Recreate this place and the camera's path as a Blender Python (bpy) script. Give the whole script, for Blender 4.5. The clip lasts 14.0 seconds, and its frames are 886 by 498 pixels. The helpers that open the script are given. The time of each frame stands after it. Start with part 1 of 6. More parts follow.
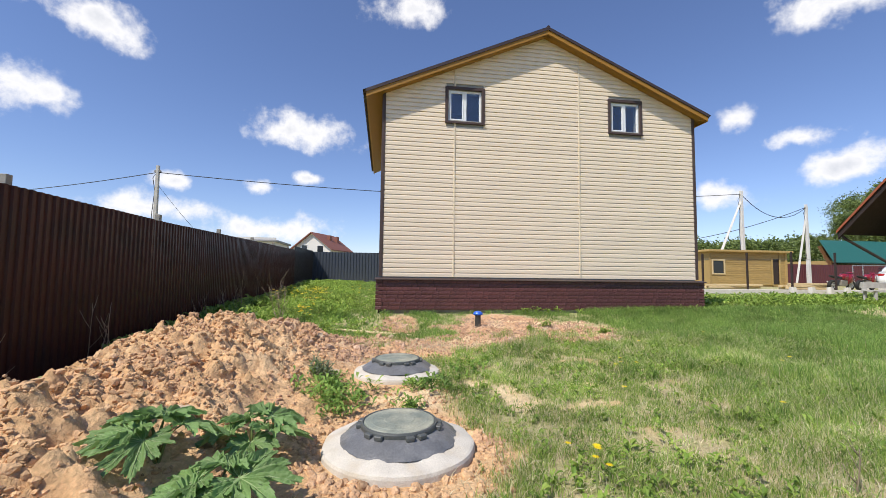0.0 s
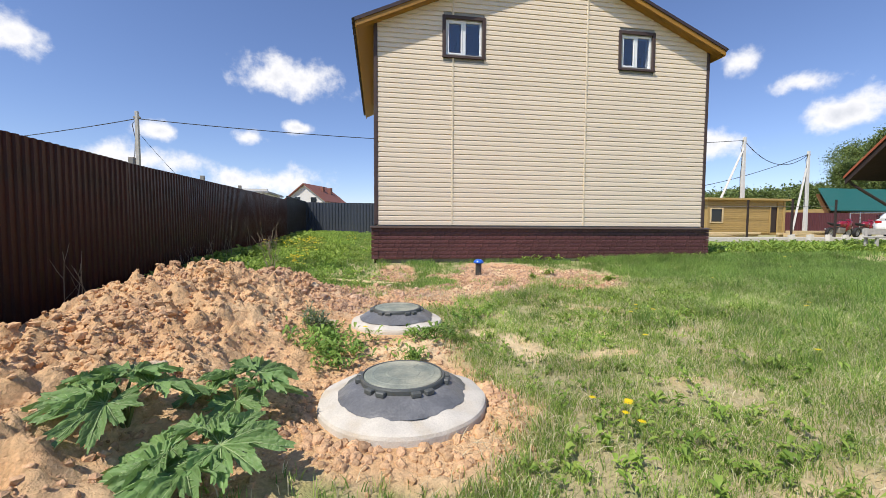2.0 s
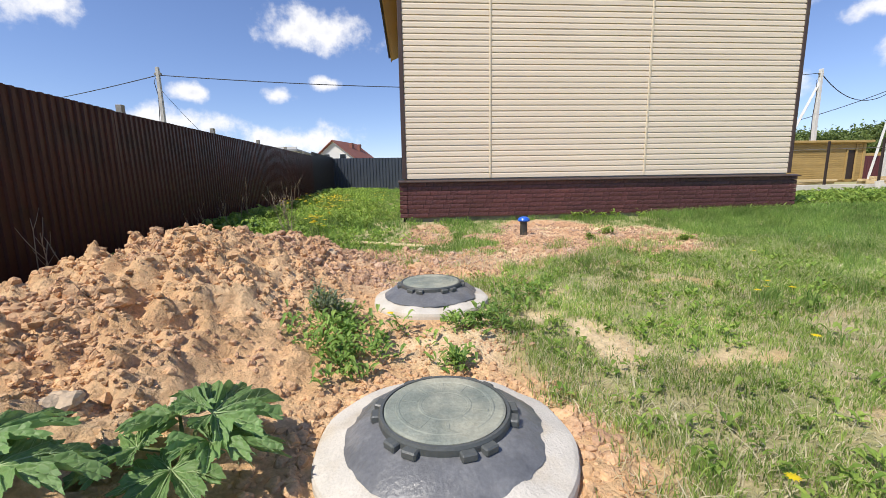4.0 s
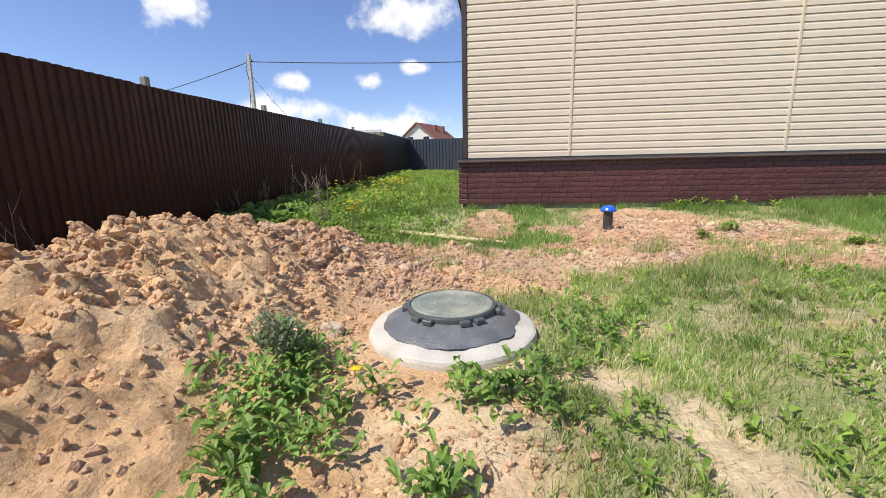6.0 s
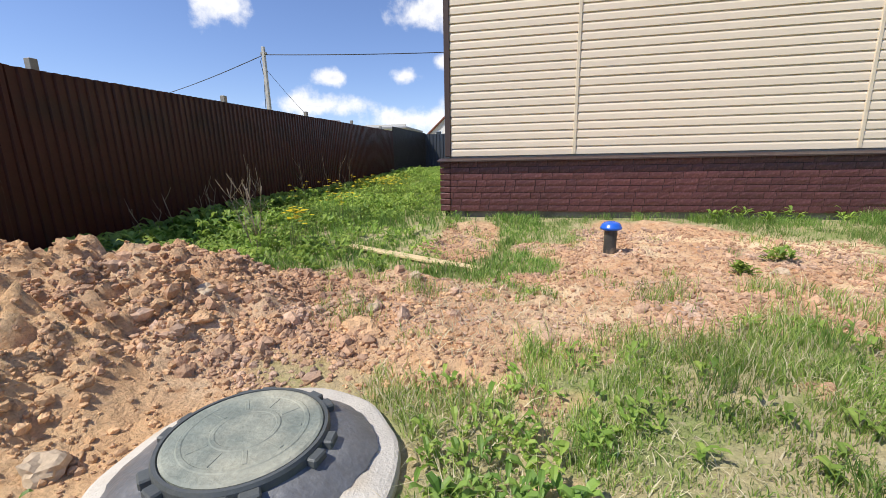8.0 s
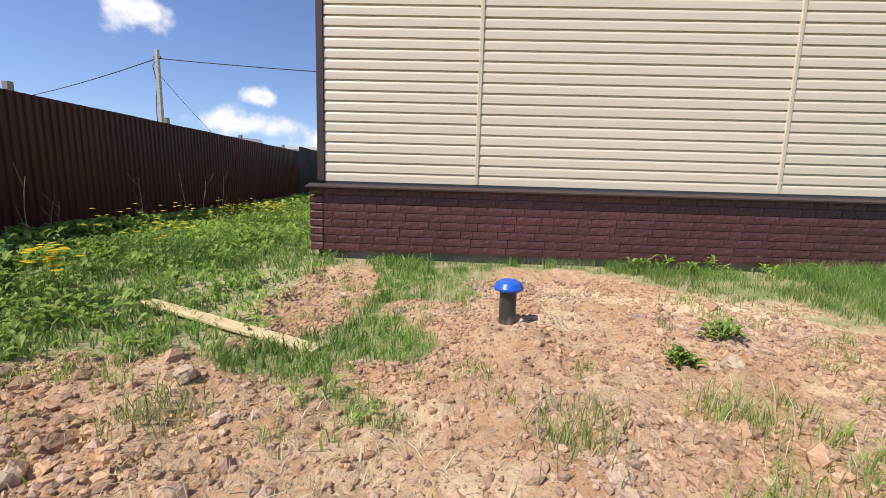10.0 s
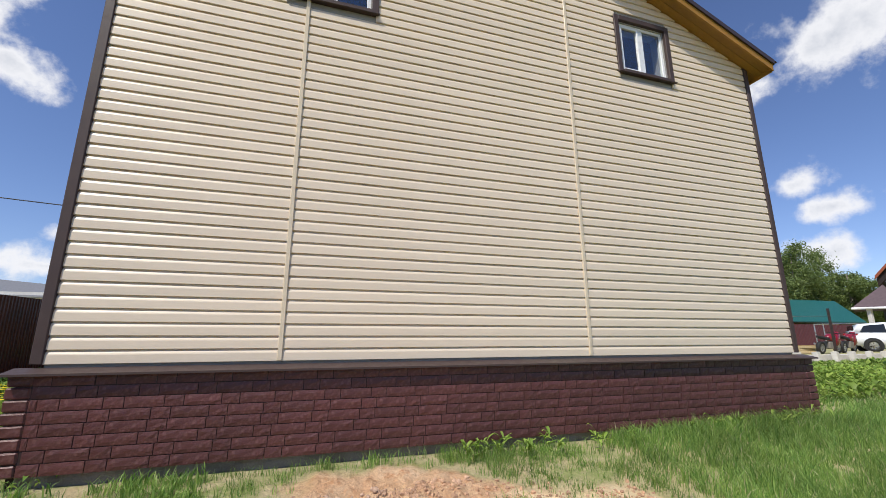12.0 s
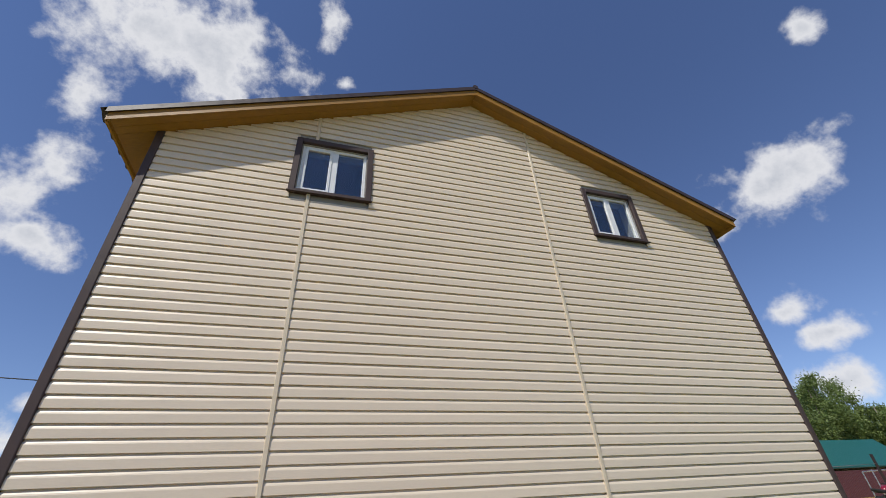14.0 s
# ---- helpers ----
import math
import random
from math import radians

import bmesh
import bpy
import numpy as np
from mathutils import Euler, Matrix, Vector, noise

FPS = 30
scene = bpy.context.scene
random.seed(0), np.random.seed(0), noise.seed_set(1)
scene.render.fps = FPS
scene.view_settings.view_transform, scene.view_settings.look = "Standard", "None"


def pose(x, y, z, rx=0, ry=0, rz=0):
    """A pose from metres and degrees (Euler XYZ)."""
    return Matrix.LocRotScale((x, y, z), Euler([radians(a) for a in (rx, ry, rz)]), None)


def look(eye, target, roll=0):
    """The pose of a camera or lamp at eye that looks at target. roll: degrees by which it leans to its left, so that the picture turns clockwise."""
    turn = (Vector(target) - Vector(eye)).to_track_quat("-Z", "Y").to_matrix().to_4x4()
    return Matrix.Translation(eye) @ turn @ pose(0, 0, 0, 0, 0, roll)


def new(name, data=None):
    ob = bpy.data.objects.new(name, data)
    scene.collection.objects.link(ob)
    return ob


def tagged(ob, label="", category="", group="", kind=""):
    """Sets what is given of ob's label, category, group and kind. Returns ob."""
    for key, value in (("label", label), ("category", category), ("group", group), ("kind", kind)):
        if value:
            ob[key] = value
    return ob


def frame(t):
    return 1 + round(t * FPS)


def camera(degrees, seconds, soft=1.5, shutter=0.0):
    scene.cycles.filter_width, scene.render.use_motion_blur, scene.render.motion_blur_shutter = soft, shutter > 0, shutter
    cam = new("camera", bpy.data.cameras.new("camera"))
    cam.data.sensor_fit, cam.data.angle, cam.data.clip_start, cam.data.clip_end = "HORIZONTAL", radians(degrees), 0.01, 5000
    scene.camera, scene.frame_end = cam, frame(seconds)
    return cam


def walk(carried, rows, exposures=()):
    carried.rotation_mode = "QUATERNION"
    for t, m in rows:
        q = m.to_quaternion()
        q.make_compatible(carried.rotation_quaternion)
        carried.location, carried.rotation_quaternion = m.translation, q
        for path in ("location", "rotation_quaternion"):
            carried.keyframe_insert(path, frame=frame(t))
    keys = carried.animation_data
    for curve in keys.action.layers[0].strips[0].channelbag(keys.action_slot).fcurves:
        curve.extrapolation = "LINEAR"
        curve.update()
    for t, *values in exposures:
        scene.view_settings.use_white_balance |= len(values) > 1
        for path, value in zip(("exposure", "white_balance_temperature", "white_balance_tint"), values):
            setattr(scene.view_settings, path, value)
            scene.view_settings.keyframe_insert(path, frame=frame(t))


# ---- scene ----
cam = camera(95.1, 14.0, soft=0.6)
PATH = [
    (0, (0.026, 1.548, 1.984), (0.315, 3.523, 2.114), 0.7),
    (0.5, (0.009, 1.542, 1.996), (0.305, 3.517, 2.098), 0.7),
    (1, (0.015, 1.608, 1.977), (0.31, 3.586, 2.019), 0.6),
    (1.5, (0.017, 1.79, 1.912), (0.318, 3.768, 1.881), 0.5),
    (2, (0.007, 1.978, 1.89), (0.322, 3.95, 1.782), 0.3),
    (2.5, (-0.036, 2.258, 1.878), (0.283, 4.224, 1.697), 0.0),
    (3, (-0.039, 2.522, 1.861), (0.259, 4.486, 1.629), -0.2),
    (5.5, (0.366, 4.057, 1.834), (0.209, 6.011, 1.435), -1.6),
    (6, (0.496, 4.368, 1.794), (0.25, 6.312, 1.396), -1.2),
    (6.5, (0.671, 4.692, 1.851), (0.337, 6.622, 1.448), -1.2),
    (7, (0.884, 5.042, 1.851), (0.478, 6.955, 1.429), -1.2),
    (9.5, (1.532, 6.877, 1.869), (1.283, 8.825, 1.49), 1.1),
    (10, (1.674, 7.237, 1.858), (1.609, 9.216, 1.574), 1.7),
    (10.5, (1.858, 7.52, 1.929), (2.002, 9.509, 1.783), 2.0),
    (11, (2.008, 7.739, 1.973), (2.358, 9.708, 2.01), 1.8),
    (11.5, (2.098, 7.882, 2.034), (2.609, 9.799, 2.282), 1.0),
    (12, (2.202, 7.877, 2.148), (2.784, 9.741, 2.582), -0.1),
    (12.5, (2.237, 7.871, 2.229), (2.84, 9.673, 2.852), -1.4),
    (13, (2.251, 7.845, 2.334), (2.839, 9.585, 3.126), -2.4),
    (13.5, (2.237, 7.835, 2.441), (2.803, 9.501, 3.39), -3.1),
    (14, (2.229, 7.82, 2.483), (2.772, 9.412, 3.565), -3.6),
]
walk(cam, [(t, look(eye, target, roll)) for t, eye, target, roll in PATH], exposures=[(0, 0.05, 6600, 10), (3, 0.06, 6600, 10), (5.5, 0.12, 6550, 10), (9.5, 0.09, 6520, 10), (11, -0.06, 6500, 10), (12.5, -0.17, 6430, 10), (14, -0.39, 6400, 10)])

# ---- sun and sky ----
SUN_AZ, SUN_EL = 52.0, 53.3  # degrees: from the wall's normal towards the fence, above the horizon
to_sun = Vector((-math.sin(radians(SUN_AZ)) * math.cos(radians(SUN_EL)), -math.cos(radians(SUN_AZ)) * math.cos(radians(SUN_EL)), math.sin(radians(SUN_EL))))
sun = new("sun", bpy.data.lights.new("sun", "SUN"))
sun.data.energy, sun.data.angle, sun.data.color = 4.8, radians(0.5), (1.0, 0.95, 0.86)
sun.matrix_world = look(to_sun * 60, (0, 0, 0))

# clouds: bearing and height in degrees, half width, half height
CLOUDS = [
    (-33.4, 25.9, 4.2, 2.6), (-38.5, 17.9, 4.0, 2.5), (-10.9, 18.4, 7.0, 2.6), (4.1, 34.3, 6.0, 2.2),
    (54.5, 27.0, 6.0, 2.4), (53.5, 11.5, 4.0, 1.6), (50.2, 14.9, 3.7, 1.2), (44.6, 17.9, 1.9, 1.3),
    (-27.9, 7.3, 7.0, 1.6), (-14.1, 5.7, 8.0, 1.8), (-15.9, 11.1, 2.3, 1.3), (-10.3, 12.7, 2.6, 0.9),
    (-25.7, 10.7, 1.7, 1.1), (43.5, 9.7, 3.4, 1.7), (-27.0, 51.0, 22.0, 8.5), (-5.7, 60.3, 4.0, 4.0),
    (-0.4, 54.0, 3.6, 1.2), (-35.7, 29.7, 4.5, 5.2), (65.5, 29.5, 6.0, 4.2), (59.6, 16.2, 3.0, 1.8),
    (62.5, 13.2, 3.0, 1.5), (61.1, 8.7, 5.0, 1.8), (76.6, 41.6, 1.8, 2.0), (-36.5, 41.0, 2.5, 3.0),
]


def make_sky():
    world = bpy.data.worlds.new("sky")
    scene.world = world
    world.use_nodes = True
    nt = world.node_tree
    nt.nodes.clear()
    N = nt.nodes.new

    def math_node(op, a, b=None):
        n = N("ShaderNodeMath")
        n.operation = op
        for i, v in enumerate((a, b)):
            if v is None:
                continue
            if isinstance(v, (int, float)):
                n.inputs[i].default_value = v
            else:
                nt.links.new(v, n.inputs[i])
        return n.outputs[0]

    out, bg = N("ShaderNodeOutputWorld"), N("ShaderNodeBackground")
    sky = N("ShaderNodeTexSky")
    sky.sky_type, sky.sun_disc = "NISHITA", False
    sky.sun_elevation, sky.sun_rotation = radians(SUN_EL), math.atan2(to_sun.x, to_sun.y)
    sky.air_density, sky.dust_density, sky.ozone_density = 1.0, 0.0, 3.0
    co = N("ShaderNodeTexCoord")
    d = co.outputs["Generated"]
    wob = N("ShaderNodeTexNoise")
    wob.inputs["Scale"].default_value, wob.inputs["Detail"].default_value = 11.0, 8.0
    wob.inputs["Roughness"].default_value = 0.6
    nt.links.new(d, wob.inputs["Vector"])
    sep = N("ShaderNodeSeparateXYZ")
    nt.links.new(d, sep.inputs[0])
    az = math_node("MULTIPLY", math_node("ARCTAN2", sep.outputs[0], sep.outputs[1]), 57.2958)
    el = math_node("MULTIPLY", math_node("ARCSINE", sep.outputs[2]), 57.2958)
    ae = N("ShaderNodeCombineXYZ")
    nt.links.new(az, ae.inputs[0]), nt.links.new(el, ae.inputs[1])
    best = None
    for a, e, ra, re in CLOUDS:
        s = N("ShaderNodeVectorMath")
        s.operation = "SUBTRACT"
        nt.links.new(ae.outputs[0], s.inputs[0])
        s.inputs[1].default_value = (a, e, 0)
        v = N("ShaderNodeVectorMath")
        v.operation = "DIVIDE"
        nt.links.new(s.outputs[0], v.inputs[0])
        v.inputs[1].default_value = (ra, re, 1)
        ln = N("ShaderNodeVectorMath")
        ln.operation = "LENGTH"
        nt.links.new(v.outputs[0], ln.inputs[0])
        best = ln.outputs["Value"] if best is None else math_node("MINIMUM", best, ln.outputs["Value"])
    # a far field of small clouds everywhere else, thicker towards the horizon
    far = N("ShaderNodeTexNoise")
    far.inputs["Scale"].default_value, far.inputs["Detail"].default_value = 2.2, 8.0
    stretch = N("ShaderNodeMapping")
    stretch.inputs["Scale"].default_value = (1, 1, 3.2)
    stretch.inputs["Location"].default_value = (2.3, 0.4, 0.0)
    nt.links.new(d, stretch.inputs["Vector"]), nt.links.new(stretch.outputs[0], far.inputs["Vector"])
    edge = math_node("ADD", math_node("SUBTRACT", 1.0, best), math_node("MULTIPLY", math_node("SUBTRACT", wob.outputs["Fac"], 0.5), 3.4))
    ramp = N("ShaderNodeMapRange")
    ramp.interpolation_type = "SMOOTHSTEP"
    ramp.inputs["From Min"].default_value, ramp.inputs["From Max"].default_value = -0.1, 0.75
    nt.links.new(edge, ramp.inputs["Value"])
    low = N("ShaderNodeMapRange")
    low.inputs["From Min"].default_value, low.inputs["From Max"].default_value = 0.66, 0.8
    nt.links.new(far.outputs["Fac"], low.inputs["Value"])
    behind = N("ShaderNodeMapRange")  # the sky behind the walker carries clouds of its own
    behind.inputs["From Min"].default_value, behind.inputs["From Max"].default_value = 0.1, -0.3
    nt.links.new(sep.outputs[1], behind.inputs["Value"])
    cover = math_node("MAXIMUM", ramp.outputs[0], math_node("MULTIPLY", low.outputs[0], behind.outputs[0]))
    # clouds are thinner and greyer where they are deep
    shade = N("ShaderNodeMapRange")
    shade.inputs["From Min"].default_value, shade.inputs["From Max"].default_value = 0.7, 1.7
    nt.links.new(edge, shade.inputs["Value"])
    tone = N("ShaderNodeMix")
    tone.data_type = "RGBA"
    tone.inputs["A"].default_value, tone.inputs["B"].default_value = (7.8, 7.8, 8.0, 1), (4.6, 4.9, 5.5, 1)
    nt.links.new(shade.outputs[0], tone.inputs["Factor"])
    mix = N("ShaderNodeMix")
    mix.data_type = "RGBA"
    nt.links.new(math_node("MULTIPLY", cover, 0.95), mix.inputs["Factor"])
    cool = N("ShaderNodeMix")
    cool.data_type, cool.blend_type = "RGBA", "MULTIPLY"
    cool.inputs["Factor"].default_value = 1.0
    cool.inputs["B"].default_value = (0.93, 0.93, 1.12, 1)
    nt.links.new(sky.outputs[0], cool.inputs["A"])
    nt.links.new(cool.outputs["Result"], mix.inputs["A"]), nt.links.new(tone.outputs["Result"], mix.inputs["B"])
    nt.links.new(mix.outputs["Result"], bg.inputs[0])
    bg.inputs[1].default_value = 0.13
    nt.links.new(bg.outputs[0], out.inputs[0])


make_sky()

# ---- materials ----
def material(name, base, rough=0.7, metal=0.0, vary=0.12, scale=6.0, fine=60.0, bump=0.15, bump_scale=None, second=None, second_amount=0.5, second_scale=1.5,
             random_object=0.0, random_island=0.0, coat=0.0, spec=0.5, stretch=(1, 1, 1), bump_distance=0.01):
    """A surface with two scales of colour change, fine relief and, where asked, a second colour in stains."""
    m = bpy.data.materials.new(name)
    m.use_nodes = True
    nt = m.node_tree
    b = nt.nodes["Principled BSDF"]
    N, L = nt.nodes.new, nt.links.new
    co = N("ShaderNodeTexCoord")
    mp = N("ShaderNodeMapping")
    mp.inputs["Scale"].default_value = stretch
    L(co.outputs["Object"], mp.inputs["Vector"])

    def tex(s, detail=5.0):
        n = N("ShaderNodeTexNoise")
        n.inputs["Scale"].default_value, n.inputs["Detail"].default_value = s, detail
        L(mp.outputs[0], n.inputs["Vector"])
        return n.outputs["Fac"]

    def mixed(kind, fac, a, c):
        n = N("ShaderNodeMix")
        n.data_type, n.blend_type = "RGBA", kind
        if isinstance(fac, (int, float)):
            n.inputs["Factor"].default_value = fac
        else:
            L(fac, n.inputs["Factor"])
        for key, v in (("A", a), ("B", c)):
            if isinstance(v, tuple):
                n.inputs[key].default_value = (*v, 1)
            else:
                L(v, n.inputs[key])
        return n.outputs["Result"]

    def ramp(v, lo, hi, a=0.0, c=1.0):
        n = N("ShaderNodeMapRange")
        n.inputs["From Min"].default_value, n.inputs["From Max"].default_value = lo, hi
        n.inputs["To Min"].default_value, n.inputs["To Max"].default_value = a, c
        L(v, n.inputs["Value"])
        return n.outputs[0]

    col = base
    if second:
        col = mixed("MIX", ramp(tex(second_scale), 0.62 - second_amount * 0.35, 0.68), base, second)
    big, small = ramp(tex(scale), 0.3, 0.7, 1 - vary, 1 + vary), ramp(tex(fine, 3.0), 0.3, 0.7, 1 - vary * 0.7, 1 + vary * 0.7)
    mul = N("ShaderNodeMath")
    mul.operation = "MULTIPLY"
    L(big, mul.inputs[0]), L(small, mul.inputs[1])
    value = mul.outputs[0]
    for amount, node, socket in ((random_object, "ShaderNodeObjectInfo", "Random"), (random_island, "ShaderNodeNewGeometry", "Random Per Island")):
        if amount:
            info = N(node)
            more = N("ShaderNodeMath")
            more.operation = "MULTIPLY"
            L(value, more.inputs[0]), L(ramp(info.outputs[socket], 0, 1, 1 - amount, 1 + amount), more.inputs[1])
            value = more.outputs[0]
    hsv = N("ShaderNodeHueSaturation")
    if isinstance(col, tuple):
        hsv.inputs["Color"].default_value = (*col, 1)
    else:
        L(col, hsv.inputs["Color"])
    L(value, hsv.inputs["Value"])
    L(hsv.outputs[0], b.inputs["Base Color"])
    L(ramp(tex(scale * 2), 0.3, 0.7, max(rough - 0.1, 0.03), min(rough + 0.1, 1)), b.inputs["Roughness"])
    b.inputs["Metallic"].default_value, b.inputs["Specular IOR Level"].default_value, b.inputs["Coat Weight"].default_value = metal, spec, coat
    if bump:
        bp = N("ShaderNodeBump")
        bp.inputs["Strength"].default_value, bp.inputs["Distance"].default_value = bump, bump_distance
        L(tex(bump_scale or fine, 6.0), bp.inputs["Height"]), L(bp.outputs[0], b.inputs["Normal"])
    return m


def leaf_material(name, one, two, dry=None, dry_share=0.0, translucent=0.35, rough=0.5, veins=0.0):
    """Leaves and blades: each piece takes its own tone; light shines through."""
    m = bpy.data.materials.new(name)
    m.use_nodes = True
    nt = m.node_tree
    b = nt.nodes["Principled BSDF"]
    N, L = nt.nodes.new, nt.links.new
    g = N("ShaderNodeNewGeometry")
    ramp = N("ShaderNodeValToRGB")
    ramp.color_ramp.elements[0].color, ramp.color_ramp.elements[1].color = (*one, 1), (*two, 1)
    ramp.color_ramp.elements[1].position = 1.0 - dry_share
    if dry:
        ramp.color_ramp.elements.new(min(1.0 - dry_share + 0.03, 0.99)).color = (*dry, 1)
    L(g.outputs["Random Per Island"], ramp.inputs[0])
    co, n = N("ShaderNodeTexCoord"), N("ShaderNodeTexNoise")
    n.inputs["Scale"].default_value = 1.1
    L(co.outputs["Object"], n.inputs["Vector"])
    mr = N("ShaderNodeMapRange")
    mr.inputs["From Min"].default_value, mr.inputs["From Max"].default_value = 0.3, 0.7
    mr.inputs["To Min"].default_value, mr.inputs["To Max"].default_value = 0.75, 1.25
    L(n.outputs["Fac"], mr.inputs["Value"])
    hsv = N("ShaderNodeHueSaturation")
    L(mr.outputs[0], hsv.inputs["Value"]), L(ramp.outputs[0], hsv.inputs["Color"])
    L(hsv.outputs[0], b.inputs["Base Color"])
    b.inputs["Roughness"].default_value = rough
    b.inputs["Specular IOR Level"].default_value = 0.35
    if veins:
        vn, bp = N("ShaderNodeTexVoronoi"), N("ShaderNodeBump")
        vn.feature = "DISTANCE_TO_EDGE"
        vn.inputs["Scale"].default_value = 34.0
        L(co.outputs["Object"], vn.inputs["Vector"]), L(vn.outputs["Distance"], bp.inputs["Height"])
        bp.inputs["Strength"].default_value, bp.inputs["Distance"].default_value = veins, 0.012
        L(bp.outputs[0], b.inputs["Normal"])
        edge, pale = N("ShaderNodeMapRange"), N("ShaderNodeMix")
        edge.inputs["From Min"].default_value, edge.inputs["From Max"].default_value = 0.0, 0.12
        edge.inputs["To Min"].default_value, edge.inputs["To Max"].default_value = 0.35, 0.0
        pale.data_type = "RGBA"
        pale.inputs["B"].default_value = (0.34, 0.44, 0.2, 1)
        L(vn.outputs["Distance"], edge.inputs["Value"]), L(edge.outputs[0], pale.inputs["Factor"])
        L(hsv.outputs[0], pale.inputs["A"]), L(pale.outputs["Result"], b.inputs["Base Color"])
    tr, mx, out = N("ShaderNodeBsdfTranslucent"), N("ShaderNodeMixShader"), nt.nodes["Material Output"]
    L(hsv.outputs[0], tr.inputs[0])
    mx.inputs[0].default_value = translucent
    L(b.outputs[0], mx.inputs[1]), L(tr.outputs[0], mx.inputs[2]), L(mx.outputs[0], out.inputs[0])
    return m


M_SIDING = material("cream_vinyl", (0.75, 0.630, 0.478), 0.38, vary=0.035, scale=1.2, fine=25, bump=0.06, random_object=0.03, stretch=(1, 8, 8))
M_JOINT = material("cream_vinyl_strip", (0.68, 0.57, 0.41), 0.4, vary=0.03, bump=0.03)
M_BROWN = material("brown_trim_metal", (0.07, 0.047, 0.042), 0.52, spec=0.3, vary=0.06, bump=0.03, second=(0.08, 0.06, 0.05), second_amount=0.2)
M_ROOF = material("brown_roof_metal", (0.05, 0.032, 0.027), 0.4, vary=0.08, bump=0.03)
M_BRICK = material("burgundy_plinth_panel", (0.098, 0.032, 0.030), 0.44, vary=0.16, scale=14, fine=90, bump=0.45, random_object=0.14, second=(0.14, 0.06, 0.055), second_amount=0.35, second_scale=25)
M_BRICK_BASE = material("plinth_joint", (0.03, 0.013, 0.012), 0.7, vary=0.1)
M_CONCRETE = material("grey_concrete", (0.2, 0.18, 0.16), 0.85, vary=0.18, scale=5, fine=70, bump=0.5, second=(0.13, 0.11, 0.1), second_amount=0.35, second_scale=3)
M_WOOD_SOFFIT = material("ochre_stained_board", (0.31, 0.15, 0.014), 0.5, vary=0.12, scale=3, fine=40, bump=0.1, random_object=0.1, stretch=(1, 12, 12))
M_WHITE = material("white_plastic", (0.8, 0.8, 0.79), 0.3, vary=0.02, bump=0.0)
M_DARK_ROOM = material("plain_inner_wall", (0.30, 0.29, 0.27), 0.9, vary=0.05)
M_FENCE = material("brown_profiled_sheet", (0.050, 0.0145, 0.0095), 0.38, spec=0.2, vary=0.1, scale=2.0, fine=30, bump=0.03, random_object=0.08, second=(0.036, 0.015, 0.01), second_amount=0.3)
M_FENCE_DARK = material("dark_brown_profiled_sheet", (0.018, 0.011, 0.009), 0.5, vary=0.1, bump=0.03)
M_FENCE_GREY = material("grey_blue_profiled_sheet", (0.05, 0.06, 0.078), 0.5, vary=0.08, bump=0.02, random_object=0.05)
M_STEEL = material("weathered_steel", (0.26, 0.24, 0.21), 0.55, metal=0.3, vary=0.15, second=(0.20, 0.12, 0.07), second_amount=0.3)
M_RING = material("cement_ring", (0.58, 0.535, 0.465), 0.9, vary=0.1, scale=6, fine=90, bump=0.5, second=(0.54, 0.46, 0.35), second_amount=0.35, second_scale=4)
M_MASTIC = material("grey_bitumen_mastic", (0.145, 0.147, 0.153), 0.38, vary=0.18, scale=7, fine=60, bump=0.35, second=(0.20, 0.20, 0.20), second_amount=0.22, second_scale=6)
M_HATCH = material("green_grey_polymer", (0.21, 0.235, 0.20), 0.72, vary=0.16, scale=8, fine=60, bump=0.5, second=(0.36, 0.35, 0.27), second_amount=0.6, second_scale=3.5)
M_HATCH_RIM = material("dark_polymer_rim", (0.085, 0.092, 0.09), 0.5, vary=0.12, bump=0.25)
M_PIPE = material("dark_pipe", (0.05, 0.048, 0.043), 0.5, vary=0.2, second=(0.2, 0.15, 0.1), second_amount=0.35, second_scale=9)
M_BLUE = material("blue_plastic", (0.02, 0.12, 0.58), 0.3, vary=0.06, bump=0.03)
M_TIMBER = material("raw_pine_board", (0.62, 0.48, 0.27), 0.7, vary=0.14, scale=4, fine=50, bump=0.2, stretch=(1, 10, 10), random_object=0.1)
M_POLE = material("weathered_concrete_pole", (0.45, 0.43, 0.40), 0.85, vary=0.12, bump=0.3)
M_POLE_WHITE = material("pale_concrete_pole", (0.62, 0.61, 0.58), 0.8, vary=0.08, bump=0.2)
M_CABLE = material("black_cable", (0.02, 0.02, 0.022), 0.6, vary=0.05, bump=0.0)


